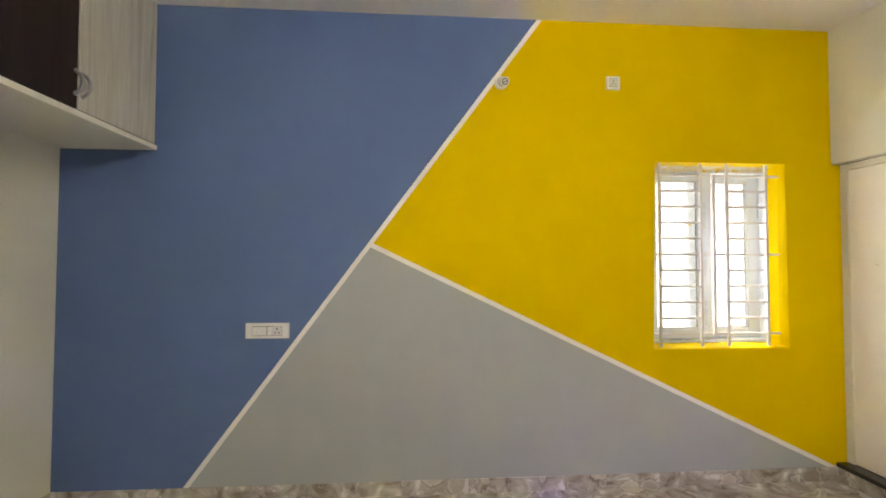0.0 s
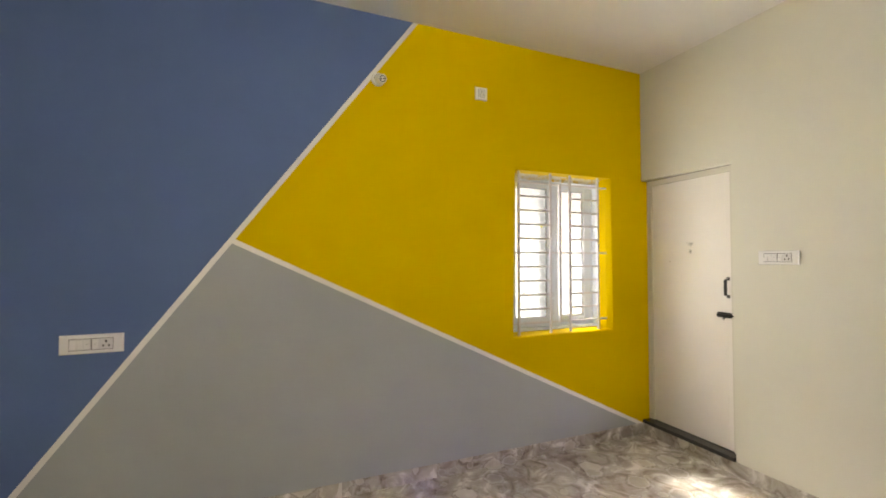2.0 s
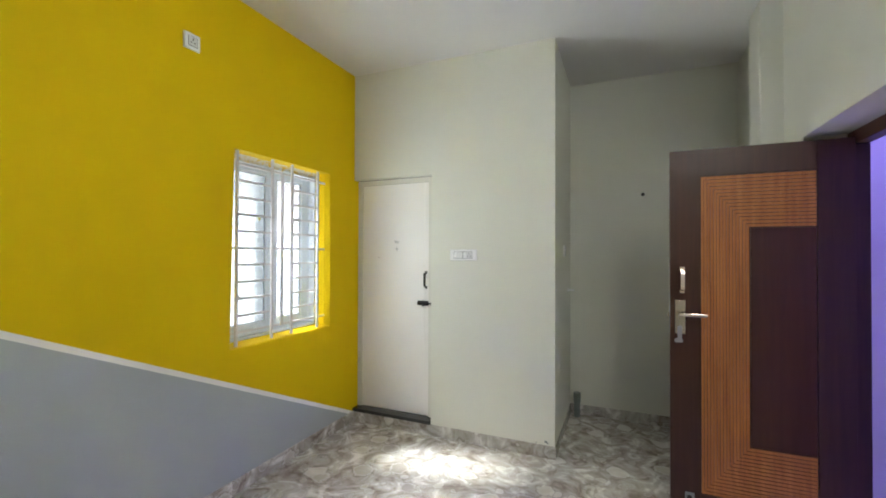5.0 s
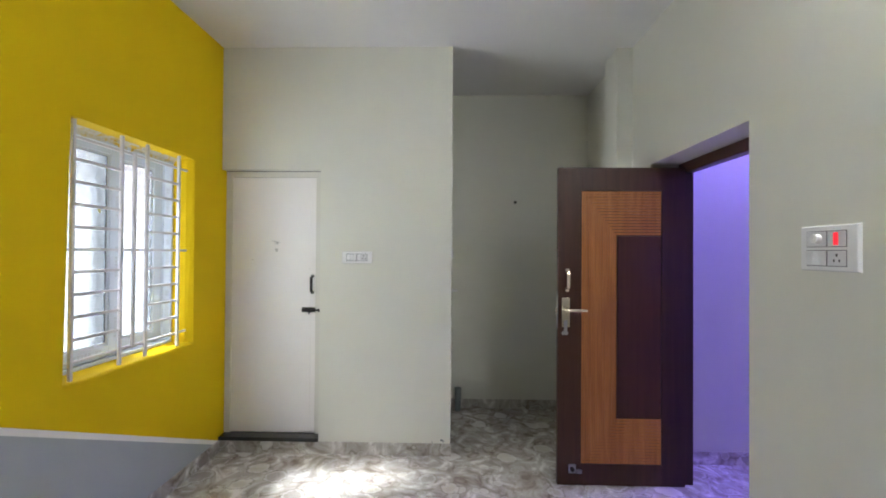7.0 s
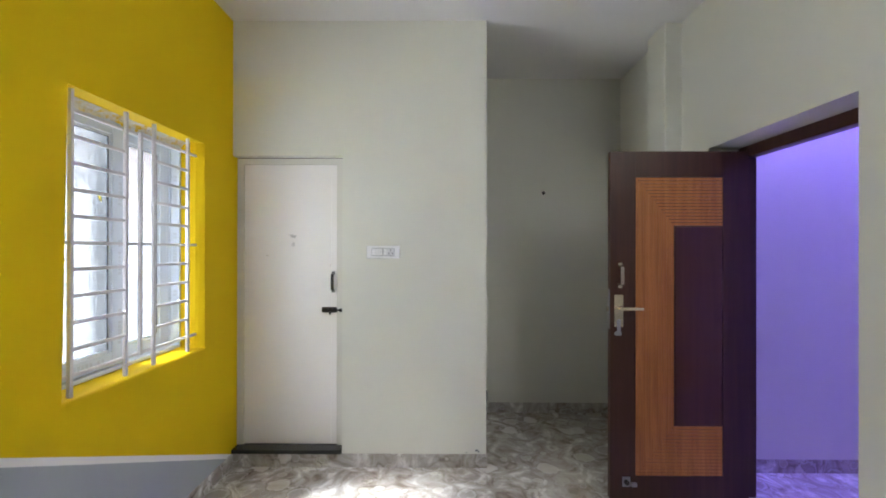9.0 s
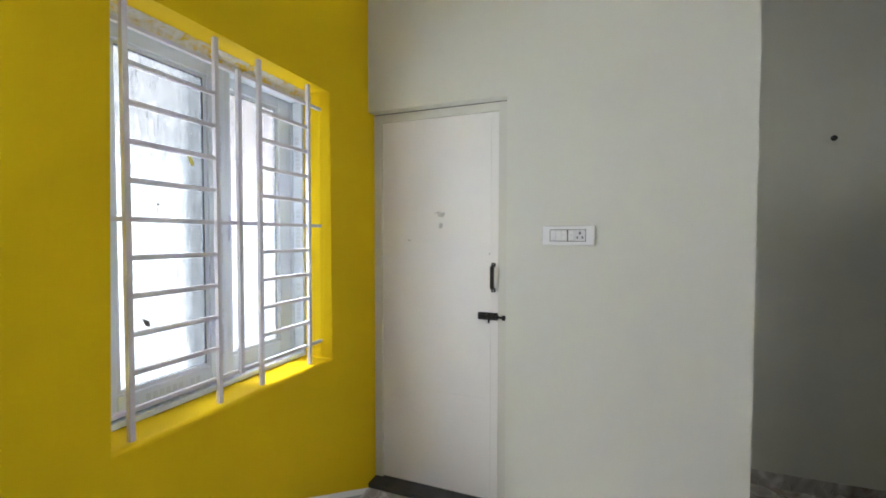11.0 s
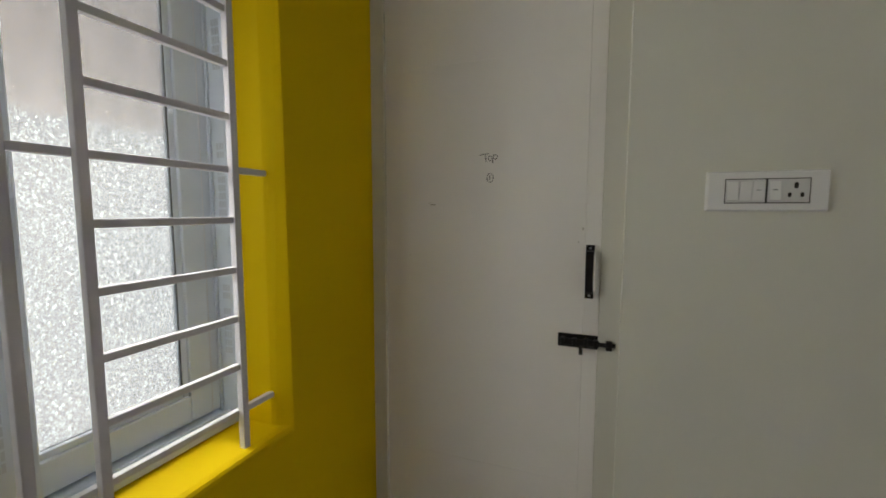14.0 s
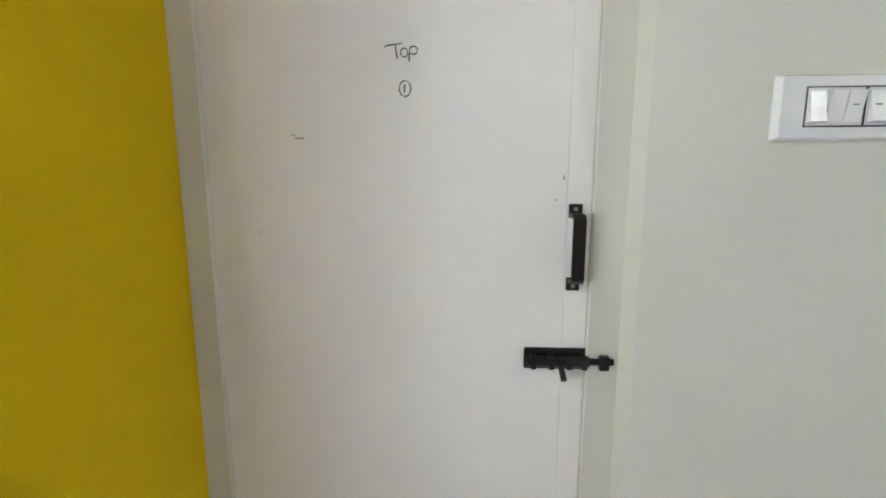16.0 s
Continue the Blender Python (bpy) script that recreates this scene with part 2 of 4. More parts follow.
def outside_glow_sheet():
    """Emission in place of the daylit distance behind the obscured window: bright below, painted dimmer above, softly
    blotched.
    """
    mat, ns, ls, bsdf = nodes_of("glowing_backdrop")
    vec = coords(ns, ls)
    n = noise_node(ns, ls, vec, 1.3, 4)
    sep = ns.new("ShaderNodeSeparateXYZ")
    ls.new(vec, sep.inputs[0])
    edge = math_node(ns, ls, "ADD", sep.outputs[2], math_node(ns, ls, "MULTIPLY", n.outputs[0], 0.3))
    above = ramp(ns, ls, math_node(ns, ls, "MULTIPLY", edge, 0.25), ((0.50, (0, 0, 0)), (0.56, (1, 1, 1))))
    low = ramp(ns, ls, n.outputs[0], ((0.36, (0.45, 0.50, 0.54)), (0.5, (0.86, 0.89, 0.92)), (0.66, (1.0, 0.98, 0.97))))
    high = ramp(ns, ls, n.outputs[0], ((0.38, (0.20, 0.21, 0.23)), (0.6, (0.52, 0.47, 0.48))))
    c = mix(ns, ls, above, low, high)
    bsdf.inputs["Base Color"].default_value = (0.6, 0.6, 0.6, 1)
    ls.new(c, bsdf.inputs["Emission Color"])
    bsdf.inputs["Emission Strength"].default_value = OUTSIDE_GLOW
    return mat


CREAM = wall_paint("cream_wall_paint", (0.69, 0.685, 0.605))
CEILING = wall_paint("white_ceiling_paint", (0.80, 0.79, 0.77), 0.75)
FEATURE = three_colour_paint()
MARBLE = marble("agate_marble_tile", 0.12)
GRANITE = plain("black_granite", (0.040, 0.041, 0.040), 0.22, 0, 0.3, 120, 0)
WHITE_DOOR = wall_paint("white_primer", (0.84, 0.815, 0.79), 0.42)
DOOR_FRAME = wall_paint("offwhite_gloss_frame", (0.70, 0.685, 0.62), 0.2)
UPVC = plain("film_covered_white_upvc", (0.62, 0.68, 0.745), 0.3, 0, 0.02, 5, 0)
PRINT = plain("grey_film_print", (0.52, 0.56, 0.60), 0.4, 0, 0.05, 40, 0)
GRILLE = plain("white_enamel", (0.60, 0.585, 0.605), 0.35, 0, 0.05, 60)
PLASTIC = plain("white_switch_plastic", (0.82, 0.82, 0.82), 0.22, 0, 0.02, 20, 0)
# module plastic, darkened so the gaps round the rockers read as shade
PLASTIC_IN = plain("gap_shade_plastic", (0.66, 0.66, 0.67), 0.3, 0, 0.03, 20, 0)
LINE = plain("dark_line_and_gap_shade", (0.03, 0.03, 0.03), 0.5, 0, 0.05, 30, 0)
BLACK = plain("black_powder_coat", (0.014, 0.012, 0.012), 0.32, 0.3, 0.1, 60)
INK = plain("black_marker_ink", (0.03, 0.03, 0.035), 0.6, 0, 0.2, 80, 0)
MARK = plain("brown_scuff", (0.42, 0.38, 0.33), 0.7, 0, 0.2, 80, 0)
WENGE = wood("wenge_veneer", (0.040, 0.0155, 0.0085), (0.064, 0.025, 0.0135), 0.40, "z", 1.0, 0.03)
PANEL = wood("dark_red_panel_veneer", (0.045, 0.0155, 0.0095), (0.068, 0.024, 0.014), 0.32, "z", 0.7, 0.10)
TEAK = wood("orange_teak", (0.30, 0.105, 0.026), (0.52, 0.21, 0.055), 0.45, "z")
GROOVE = plain("dark_groove", (0.06, 0.018, 0.006), 0.6, 0, 0.1, 60, 0)
NICKEL = plain("brushed_nickel", (0.62, 0.56, 0.46), 0.22, 1.0, 0.08, 60, 0)
ASHWOOD = wood("whitewashed_laminate", (0.40, 0.385, 0.335), (0.66, 0.645, 0.58), 0.5, "z", 0.8)
DARKLAM = wood("wenge_laminate", (0.016, 0.009, 0.006), (0.040, 0.022, 0.015), 0.4, "z", 0.8)
STEEL = plain("satin_steel", (0.42, 0.43, 0.45), 0.42, 1.0, 0.05, 60, 0)
PIPE = plain("grey_pvc", (0.16, 0.18, 0.18), 0.45, 0, 0.08, 40)
HOLE = plain("dark_hole", (0.02, 0.017, 0.015), 0.7, 0, 0.1, 40, 0)
RED = glow("red_indicator", (0.62, 0.012, 0.025), 0.28)
TUBE = glow("tube_light_glow", (1.0, 0.97, 0.92), TUBE_GLOW)
PURPLE = glow("purple_led_glow", (0.275, 0.20, 1.0), PURPLE_GLOW)
MORTAR_FILL = mottled("paint_smeared_mortar", ((0.36, (0.62, 0.42, 0.01)), (0.46, (0.60, 0.55, 0.38)), (0.60, (0.66, 0.65, 0.62)), (0.74, (0.30, 0.27, 0.22))), 26, 0.9)
GASKET = plain("dark_rubber_gasket", (0.05, 0.055, 0.06), 0.6, 0, 0.1, 60, 0)
GLASS_RIPPLE, GLASS_HAMMERED = glass("rippled_glass", "ripple"), glass("hammered_glass", "hammered")
BACKDROP_GLOW = outside_glow_sheet()


# ---- mesh helpers ----
def box(bm, lo, hi, bevel=0.0, seg=2):
    made = bmesh.ops.create_cube(bm, size=1.0)["verts"]
    for v in made:
        v.co = Vector([(a + b) / 2 + c * (b - a) for a, b, c in zip(lo, hi, v.co)])
    if bevel:
        edges = list({e for v in made for e in v.link_edges})
        bmesh.ops.bevel(bm, geom=edges, offset=bevel, segments=seg, profile=0.5, affect="EDGES")


def rod(bm, a, b, r, sides=14, r2=None):
    a, b = Vector(a), Vector(b)
    m = Matrix.Translation((a + b) / 2) @ (b - a).to_track_quat("Z", "Y").to_matrix().to_4x4()
    bmesh.ops.create_cone(bm, cap_ends=True, segments=sides, radius1=r, radius2=r if r2 is None else r2, depth=(b - a).length, matrix=m)


def prism(bm, outline, axis, lo, hi):
    """A flat outline (pairs) pushed out along an axis."""
    def at(p, h):
        return {"x": (h, p[0], p[1]), "y": (p[0], h, p[1]), "z": (p[0], p[1], h)}[axis]
    low, high = [bm.verts.new(at(p, lo)) for p in outline], [bm.verts.new(at(p, hi)) for p in outline]
    bm.faces.new(low), bm.faces.new(high[::-1])
    for i in range(len(outline)):
        j = (i + 1) % len(outline)
        bm.faces.new((low[j], low[i], high[i], high[j]))


def mesh_of(name, bm, mat, smooth=False):
    bmesh.ops.recalc_face_normals(bm, faces=bm.faces)
    me = bpy.data.meshes.new(name)
    bm.to_mesh(me)
    bm.free()
    me.materials.append(mat)
    if smooth:
        me.shade_smooth()
        me.set_sharp_from_angle(angle=radians(35))
    return me


def part(name, bm, mat, parent, label="", smooth=False):
    ob = new(name, mesh_of(name, bm, mat, smooth))
    ob.parent = parent
    if label:
        tagged(ob, label)
    return ob


def boxpart(name, lo, hi, mat, parent, bevel=0.0, label=""):
    bm = bmesh.new()
    box(bm, lo, hi, bevel)
    return part(name, bm, mat, parent, label)


def structure(name, boxes, mat, label, category, bevel=0.0):
    bm = bmesh.new()
    for lo, hi in boxes:
        box(bm, lo, hi, bevel)
    return tagged(new(name, mesh_of(name, bm, mat)), label, category, kind="structure")


def thing(name, label, category, m=None, group="", kind=""):
    ob = tagged(new(name), label, category, group, kind)
    ob.empty_display_size = 0.1
    if m is not None:
        ob.matrix_basis = m
    return ob


def on_wall(x, y, z, facing):
    """Local axes for things on a wall: x to the right of someone facing it, y up, z out of the wall."""
    turn = {"S": Matrix(((1, 0, 0), (0, 0, -1), (0, 1, 0))), "N": Matrix(((-1, 0, 0), (0, 0, 1), (0, 1, 0))),
            "W": Matrix(((0, 0, -1), (-1, 0, 0), (0, 1, 0))), "E": Matrix(((0, 0, 1), (1, 0, 0), (0, 1, 0)))}[facing]
    return Matrix.Translation((x, y, z)) @ turn.to_4x4()


# ---- structure ----
structure("floor", [((-2.1, -4.0, -0.12), (4.05, 2.72, 0.0))], MARBLE, "polished grey and beige agate-patterned marble tile floor", "floor")
structure("ceiling", [((-2.1, -4.0, TOP), (4.1, 2.72, TOP + 0.12))], CEILING, "plain white painted plaster ceiling", "ceiling")
JAMB_X, SILL_BASE = 2.655, 0.840


def lofted(bm, low, high, z0, z1):
    """A column between two outlines of equal length, one at each height."""
    lo, hi = [bm.verts.new((x, y, z0)) for x, y in low], [bm.verts.new((x, y, z1)) for x, y in high]
    bm.faces.new(lo), bm.faces.new(hi[::-1])
    for i in range(len(lo)):
        j = (i + 1) % len(lo)
        bm.faces.new((lo[j], lo[i], hi[i], hi[j]))


def wall_north():
    """The feature wall; the reveal is splayed by hand, wider at the foot, and its sill slopes to a worn front edge."""
    bm = bmesh.new()
    for lo, hi in (((-2.1, NORTH, 0), (1.70, 2.72, TOP)), ((JAMB_X, NORTH, 0), (3.25, 2.72, TOP)),
                   ((1.70, NORTH, 0), (JAMB_X, 2.72, SILL_BASE)), ((1.70, NORTH, WZ1), (JAMB_X, 2.72, TOP))):
        box(bm, lo, hi)
    lofted(bm, [(JAMB_X, NORTH), (2.638, NORTH), (2.636, 2.4885), (2.614, 2.520), (2.609, 2.530), (2.608, 2.62), (2.608, 2.72), (JAMB_X, 2.72)],
           [(JAMB_X, NORTH), (2.630, NORTH), (2.628, 2.4885), (2.616, 2.520), (2.612, 2.530), (2.609, 2.62), (2.609, 2.72), (JAMB_X, 2.72)], SILL_BASE, WZ1)
    lofted(bm, [(1.70, NORTH), (1.70, 2.72), (1.739, 2.72), (1.736, 2.55), (1.724, 2.497), (1.719, NORTH)],
           [(1.70, NORTH), (1.70, 2.72), (1.741, 2.72), (1.741, 2.55), (1.744, 2.497), (1.741, NORTH)], SILL_BASE, WZ1)
    prism(bm, [(2.72, SILL_BASE), (2.72, 0.871), (2.60, 0.871), (2.535, 0.869), (2.505, 0.868), (2.494, 0.865), (2.489, 0.860), (NORTH, 0.853), (NORTH, SILL_BASE)], "x", 1.7195, 2.6375)
    tagged(new("wall_north", mesh_of("wall_north", bm, FEATURE)), "feature wall painted blue, yellow and grey with white stripes", "wall", kind="structure")


wall_north()
structure("wall_east", [((EAST, ALCOVE_N, 0), (EAST + 0.15, DY0, TOP)), ((EAST, DY0, DZ1), (EAST + 0.15, NORTH, TOP)),
                        ((EAST, DY0, 0), (EAST + 0.15, NORTH, DZ0 - 0.026))],
          CREAM, "cream painted plaster wall with a recessed white door", "wall")
EAST_WALL = bpy.data.objects["wall_east"]
for y, z, w, h in ((0.862, 0.112, 0.010, 0.006), (0.850, 0.104, 0.006, 0.004), (0.93, 0.097, 0.004, 0.003)):
    boxpart("plaster_chip", (EAST - 0.0008, y - w, z - h), (EAST + 0.002, y + w, z + h), PIPE, EAST_WALL, 0, "small grey chip in the paint")
structure("wall_alcove_north", [((EAST + 0.15, ALCOVE_N, 0), (ALCOVE_E + 0.15, ALCOVE_N + 0.15, TOP))], CREAM, "cream painted side wall of the alcove", "wall")
structure("wall_alcove_back", [((ALCOVE_E, SOUTH_BACK, 0), (ALCOVE_E + 0.15, ALCOVE_N, TOP))], CREAM, "cream painted back wall of the shaded alcove", "wall")
structure("wall_alcove_south", [((3.217, SOUTH_BACK, 0), (ALCOVE_E, ALCOVE_S, TOP))], CREAM, "cream painted side wall of the alcove", "wall")
structure("pilaster", [((2.982, SOUTH_BACK, 0), (3.217, -0.39, TOP))], CREAM, "shallow cream painted plaster pilaster beside the doorway", "pilaster", 0.006)
structure("wall_south", [((-2.1, SOUTH_BACK, 0), (OX0, SOUTH, TOP)), ((OX0, SOUTH_BACK, OZ), (OX1, SOUTH, TOP)), ((OX1, SOUTH_BACK, 0), (2.982, SOUTH, TOP))],
          CREAM, "cream painted plaster wall with a deep doorway", "wall")
structure("wall_behind_door", [((3.25, ALCOVE_N + 0.15, 0), (3.40, 2.72, TOP))], CREAM, "plain wall closing the space behind the white door", "wall")
structure("wall_west", [((-2.1, SOUTH, 0), (WEST, NORTH, TOP))], CREAM, "cream painted plaster wall below a loft cabinet", "wall")
# the next room, lit purple
structure("wall_next_room_east", [((2.91, -4.0, 0), (3.06, SOUTH_BACK, TOP))], CREAM, "cream wall of the next room under purple light", "wall")
structure("wall_next_room_south", [((0.2, -4.0, 0), (2.91, -3.85, TOP))], CREAM, "cream wall closing the next room", "wall")
structure("wall_next_room_west", [((0.05, -4.0, 0), (0.2, SOUTH_BACK, TOP))], CREAM, "cream wall closing the next room", "wall")

SK, SH = 0.007, 0.087


def skirting(nm, lo, hi):
    """A run of skirting tiles 0.6 m long with thin grouted joints."""
    axis = 0 if hi[0] - lo[0] > hi[1] - lo[1] else 1
    run = tagged(new(nm), "polished agate-patterned marble skirting tiles", "skirting", kind="structure")
    n = max(1, round((hi[axis] - lo[axis]) / 0.6))
    for i in range(n):
        a, b = list(lo), list(hi)
        a[axis] = lo[axis] + (hi[axis] - lo[axis]) * i / n + 0.0005
        b[axis] = lo[axis] + (hi[axis] - lo[axis]) * (i + 1) / n - 0.0005
        boxpart("skirting_tile", a, b, MARBLE, run, 0.0012)


for nm, lo, hi in (("baseboard_north", (WEST, NORTH - SK, 0), (EAST - SK, NORTH, SH)),
                   ("baseboard_east", (EAST - SK, ALCOVE_N - SK, 0), (EAST, NORTH, SH + 0.002)),
                   ("baseboard_alcove_north", (EAST, ALCOVE_N - SK, 0), (ALCOVE_E - SK, ALCOVE_N, SH)),
                   ("baseboard_alcove_back", (ALCOVE_E - SK, ALCOVE_S, 0), (ALCOVE_E, ALCOVE_N, SH)),
                   ("baseboard_south", (WEST + SK, SOUTH, 0), (OX0, SOUTH + SK, SH)),
                   ("baseboard_pilaster", (2.982 - SK, -0.39, 0), (3.217, -0.383, SH)),
                   ("baseboard_west", (WEST, SOUTH, 0), (WEST + SK, NORTH - SK, SH)),
                   ("baseboard_next_room", (2.903, -3.85, 0), (2.91, SOUTH_BACK, SH))):
    skirting(nm, lo, hi)
structure("doorstep", [((EAST - 0.018, DY0, DZ0 - 0.026), (EAST + 0.15, NORTH, DZ0))], GRANITE, "black polished granite sill under the white door", "door sill", 0.003)


# ---- window ----
def window():
    w = thing("window_1", "white sliding window with obscured glass in a yellow reveal", "window", Matrix.Translation((2.18, 2.65, WZ0)), kind="structure")
    inv = w.matrix_basis.inverted()

    def wp(name, lo, hi, mat, parent=None, bevel=0.002, label=""):
        ob = boxpart(name, lo, hi, mat, parent or w, bevel, label)
        if parent is None:
            ob.matrix_parent_inverse = inv
        return ob

    x0, x1, z0, z1, f0, f1 = WX0 + 0.012, WX1 - 0.018, WZ0 + 0.006, WZ1 - 0.02, 2.612, 2.705
    t = 0.015                                   # wall of the outer frame
    fr = wp("window_frame", (x0, f0, z0), (x0 + t, f1, z1), UPVC)
    for lo, hi in (((x1 - t, f0, z0), (x1, f1, z1)), ((x0 + t, f0, z0), (x1 - t, f1, z0 + 0.018)), ((x0 + t, f0, z1 - 0.02), (x1 - t, f1, z1))):
        wp("window_frame", lo, hi, UPVC)
    for y in (2.640, 2.682):                    # sliding track
        wp("track", (x0 + t, y, z0 + 0.018), (x1 - t, y + 0.005, z0 + 0.024), UPVC)
    wp("frame_lip", (x1 - t - 0.008, 2.661, z0 + 0.018), (x1 - t, 2.666, z1 - 0.02), UPVC)

    def sash(a, b, y0, y1, left, right, pane_mat, label):
        lo, hi, low, up = z0 + 0.0245, z1 - 0.0205, 0.960, 1.978
        s = wp("sash", (a, y0, lo), (a + left, y1, hi), UPVC, None, 0.003, label)
        wp("stile", (b - right, y0, lo), (b, y1, hi), UPVC, s, 0.003)
        wp("rail", (a + left, y0, lo), (b - right, y1, low), UPVC, s, 0.003)
        wp("rail", (a + left, y0, up), (b - right, y1, hi), UPVC, s, 0.003)
        g = 0.013                               # glazing beads, set back from the face
        for lo2, hi2 in (((a + left, y0 + 0.006, low), (a + left + g, y1 - 0.006, up)), ((b - right - g, y0 + 0.006, low), (b - right, y1 - 0.006, up)),
                         ((a + left + g, y0 + 0.006, low), (b - right - g, y1 - 0.006, low + g)), ((a + left + g, y0 + 0.006, up - g), (b - right - g, y1 - 0.006, up))):
            wp("glazing_bead", lo2, hi2, UPVC, s, 0.002)
        ym = (y0 + y1) / 2
        k = 0.0028                              # rubber gasket between bead and glass
        for lo2, hi2 in (((b - right - g - k, y0 + 0.008, low + g), (b - right - g, y0 + 0.011, up - g)), ((a + left + g, y0 + 0.008, up - g - k), (b - right - g - k, y0 + 0.011, up - g))):
            wp("gasket", lo2, hi2, GASKET, s, 0)
        p = wp("pane", (a + left + g - 0.002, ym - 0.002, low + g - 0.002), (b - right - g + 0.002, ym + 0.002, up - g + 0.002), pane_mat, s, 0)
        p.visible_shadow = False
        # grooves moulded along the stiles
        for x in (a + left * 0.30, b - right * 0.30):
            wp("stile_groove", (x, y0 - 0.0006, lo + 0.004), (x + 0.0016, y0 + 0.001, hi - 0.004), PLASTIC_IN, s, 0)
        return s

    inner = sash(1.757, 2.222, 2.628, 2.660, 0.064, 0.094, GLASS_RIPPLE, "inner sliding sash with rippled glass")
    sash(2.085, 2.588, 2.668, 2.700, 0.070, 0.076, GLASS_HAMMERED, "outer sliding sash with hammered glass")
    boxpart("latch", (2.206, 2.6195, 1.40), (2.216, 2.628, 1.50), UPVC, fr, 0.003)

    # the protective film's print, unreadable, in plain thin strokes
    def print_mark(parent, place, run, rise, w):
        """One plain block in a plane, in place of a character: run and rise are its two directions, w half its height."""
        place, run, rise = Vector(place), Vector(run), Vector(rise)
        out = run.cross(rise)
        bm = bmesh.new()
        for a, b in ((-w, -0.45 * w), (-0.30 * w, 0.30 * w), (0.45 * w, w)):
            p, q = place + rise * a - out * 0.0008, place + run * 0.0145 + rise * b + out * 0.0005
            box(bm, [min(m, k) for m, k in zip(p, q)], [max(m, k) for m, k in zip(p, q)])
        part("film_print", bm, PRINT, parent)

    for k in (0, 1, 2, 3, 4, 5, 7, 8):
        for zc in (1.04, 1.37, 1.70):
            print_mark(fr, (x1 - t, 2.636, zc + k * 0.019), (0, 0, 1), (0, 1, 0), 0.011)
        for zc in (0.99, 1.32, 1.65):
            print_mark(inner, (2.172, 2.628, zc + k * 0.019), (0, 0, 1), (1, 0, 0), 0.009)
        for zc in (1.13, 1.62):
            print_mark(inner, (1.789, 2.628, zc + k * 0.019), (0, 0, 1), (1, 0, 0), 0.009)
        for zc in (0.95, 1.27, 1.66):
            print_mark(fr, (x0 + 0.0075, f0, zc + k * 0.019), (0, 0, 1), (1, 0, 0), 0.005)
        for xc in (1.93, 2.30):
            print_mark(fr, (xc + k * 0.021, 2.634, z0 + 0.018), (1, 0, 0), (0, -1, 0), 0.011)
        print_mark(inner, (1.90 + k * 0.021, 2.628, 0.932), (1, 0, 0), (0, 0, 1), 0.009)
    # rough mortar packed over the head of the frame, smeared with wall paint
    rng = random.Random(3)
    bm = bmesh.new()
    nx, nz = 70, 6
    rows = []
    for j in range(nz + 1):
        row = []
        for i in range(nx + 1):
            u, v = i / nx, j / nz
            lump = 0.010 * math.sin(7.0 * u + 1.0) * math.sin(19.0 * u) + rng.uniform(-0.004, 0.004)
            drop = (0.012 * abs(math.sin(11.0 * u + 2.0)) + rng.uniform(0, 0.006)) * (1 - v) if j == 0 else 0.0
            row.append(bm.verts.new((1.744 + 0.863 * u, 2.606 - 0.030 * v * v + lump * math.sin(math.pi * min(1, v + 0.2)), z1 - 0.004 - drop + (WZ1 + 0.002 - z1) * v)))
        rows.append(row)
    for r0, r1 in zip(rows, rows[1:]):
        for i in range(nx):
            bm.faces.new((r0[i], r0[i + 1], r1[i + 1], r1[i]))
    fill = part("mortar_fill", bm, MORTAR_FILL, w, "rough off-white mortar smeared with yellow paint", True)
    fill.matrix_parent_inverse = inv
    wp("head_packing", (x0, 2.625, z1), (x1, 2.70, WZ1), MORTAR_FILL, None, 0)


window()


def grille():
    g = thing("window_grille", "white painted steel window grille fixed across the reveal", "window grille", Matrix.Translation((2.17, 2.52, WZ0)))
    inv = g.matrix_basis.inverted()
    y, r = 2.52, 0.007
    uprights = (1.788, 2.067, 2.157, 2.249, 2.519)
    zs = [0.947 + 0.1038 * i for i in range(11)]

    def bar(name, lo, hi):
        boxpart(name, lo, hi, GRILLE, g, 0.0015).matrix_parent_inverse = inv

    for i, x in enumerate(uprights):
        lo, hi = (zs[0] - r, zs[-1] + r) if i == 2 else (WZ0 - 0.002, WZ1 + 0.002)
        bar("upright", (x - 0.0078, y - 0.009, lo), (x + 0.0078, y + 0.006, hi))
    for i, z in enumerate(zs):
        if i in (0, 5, 10):
            bar("long_bar", (WX0 - 0.002, y + 0.0035, z - 0.0065), (WX1 + 0.002, y + 0.0165, z + 0.0065))
        else:
            for a, b in ((0, 1), (3, 4)):
                bar("bar", (uprights[a] + 0.0078, y - 0.0065, z - 0.0068), (uprights[b] - 0.0078, y + 0.0065, z + 0.0068))


grille()


# ---- white door ----
def pen_stroke(bm, face, pts, r=0.0011):
    """A marker line on the door, with the short breaks of a dry pen; points are (y, z)."""
    for i, (p, q) in enumerate(zip(pts, pts[1:])):
        a, b = Vector((face - 0.0003, *p)), Vector((face - 0.0003, *q))
        rod(bm, a, b if i % 4 != 3 else a.lerp(b, 0.7), r * (0.8 + 0.3 * (i % 2)), 5)


def arc(cy, cz, ry, rz, a0, a1, n):
    """Points on an oval, angles in degrees, seen from the room."""
    return [(cy - ry * math.cos(radians(a0 + (a1 - a0) * i / n)), cz + rz * math.sin(radians(a0 + (a1 - a0) * i / n))) for i in range(n + 1)]


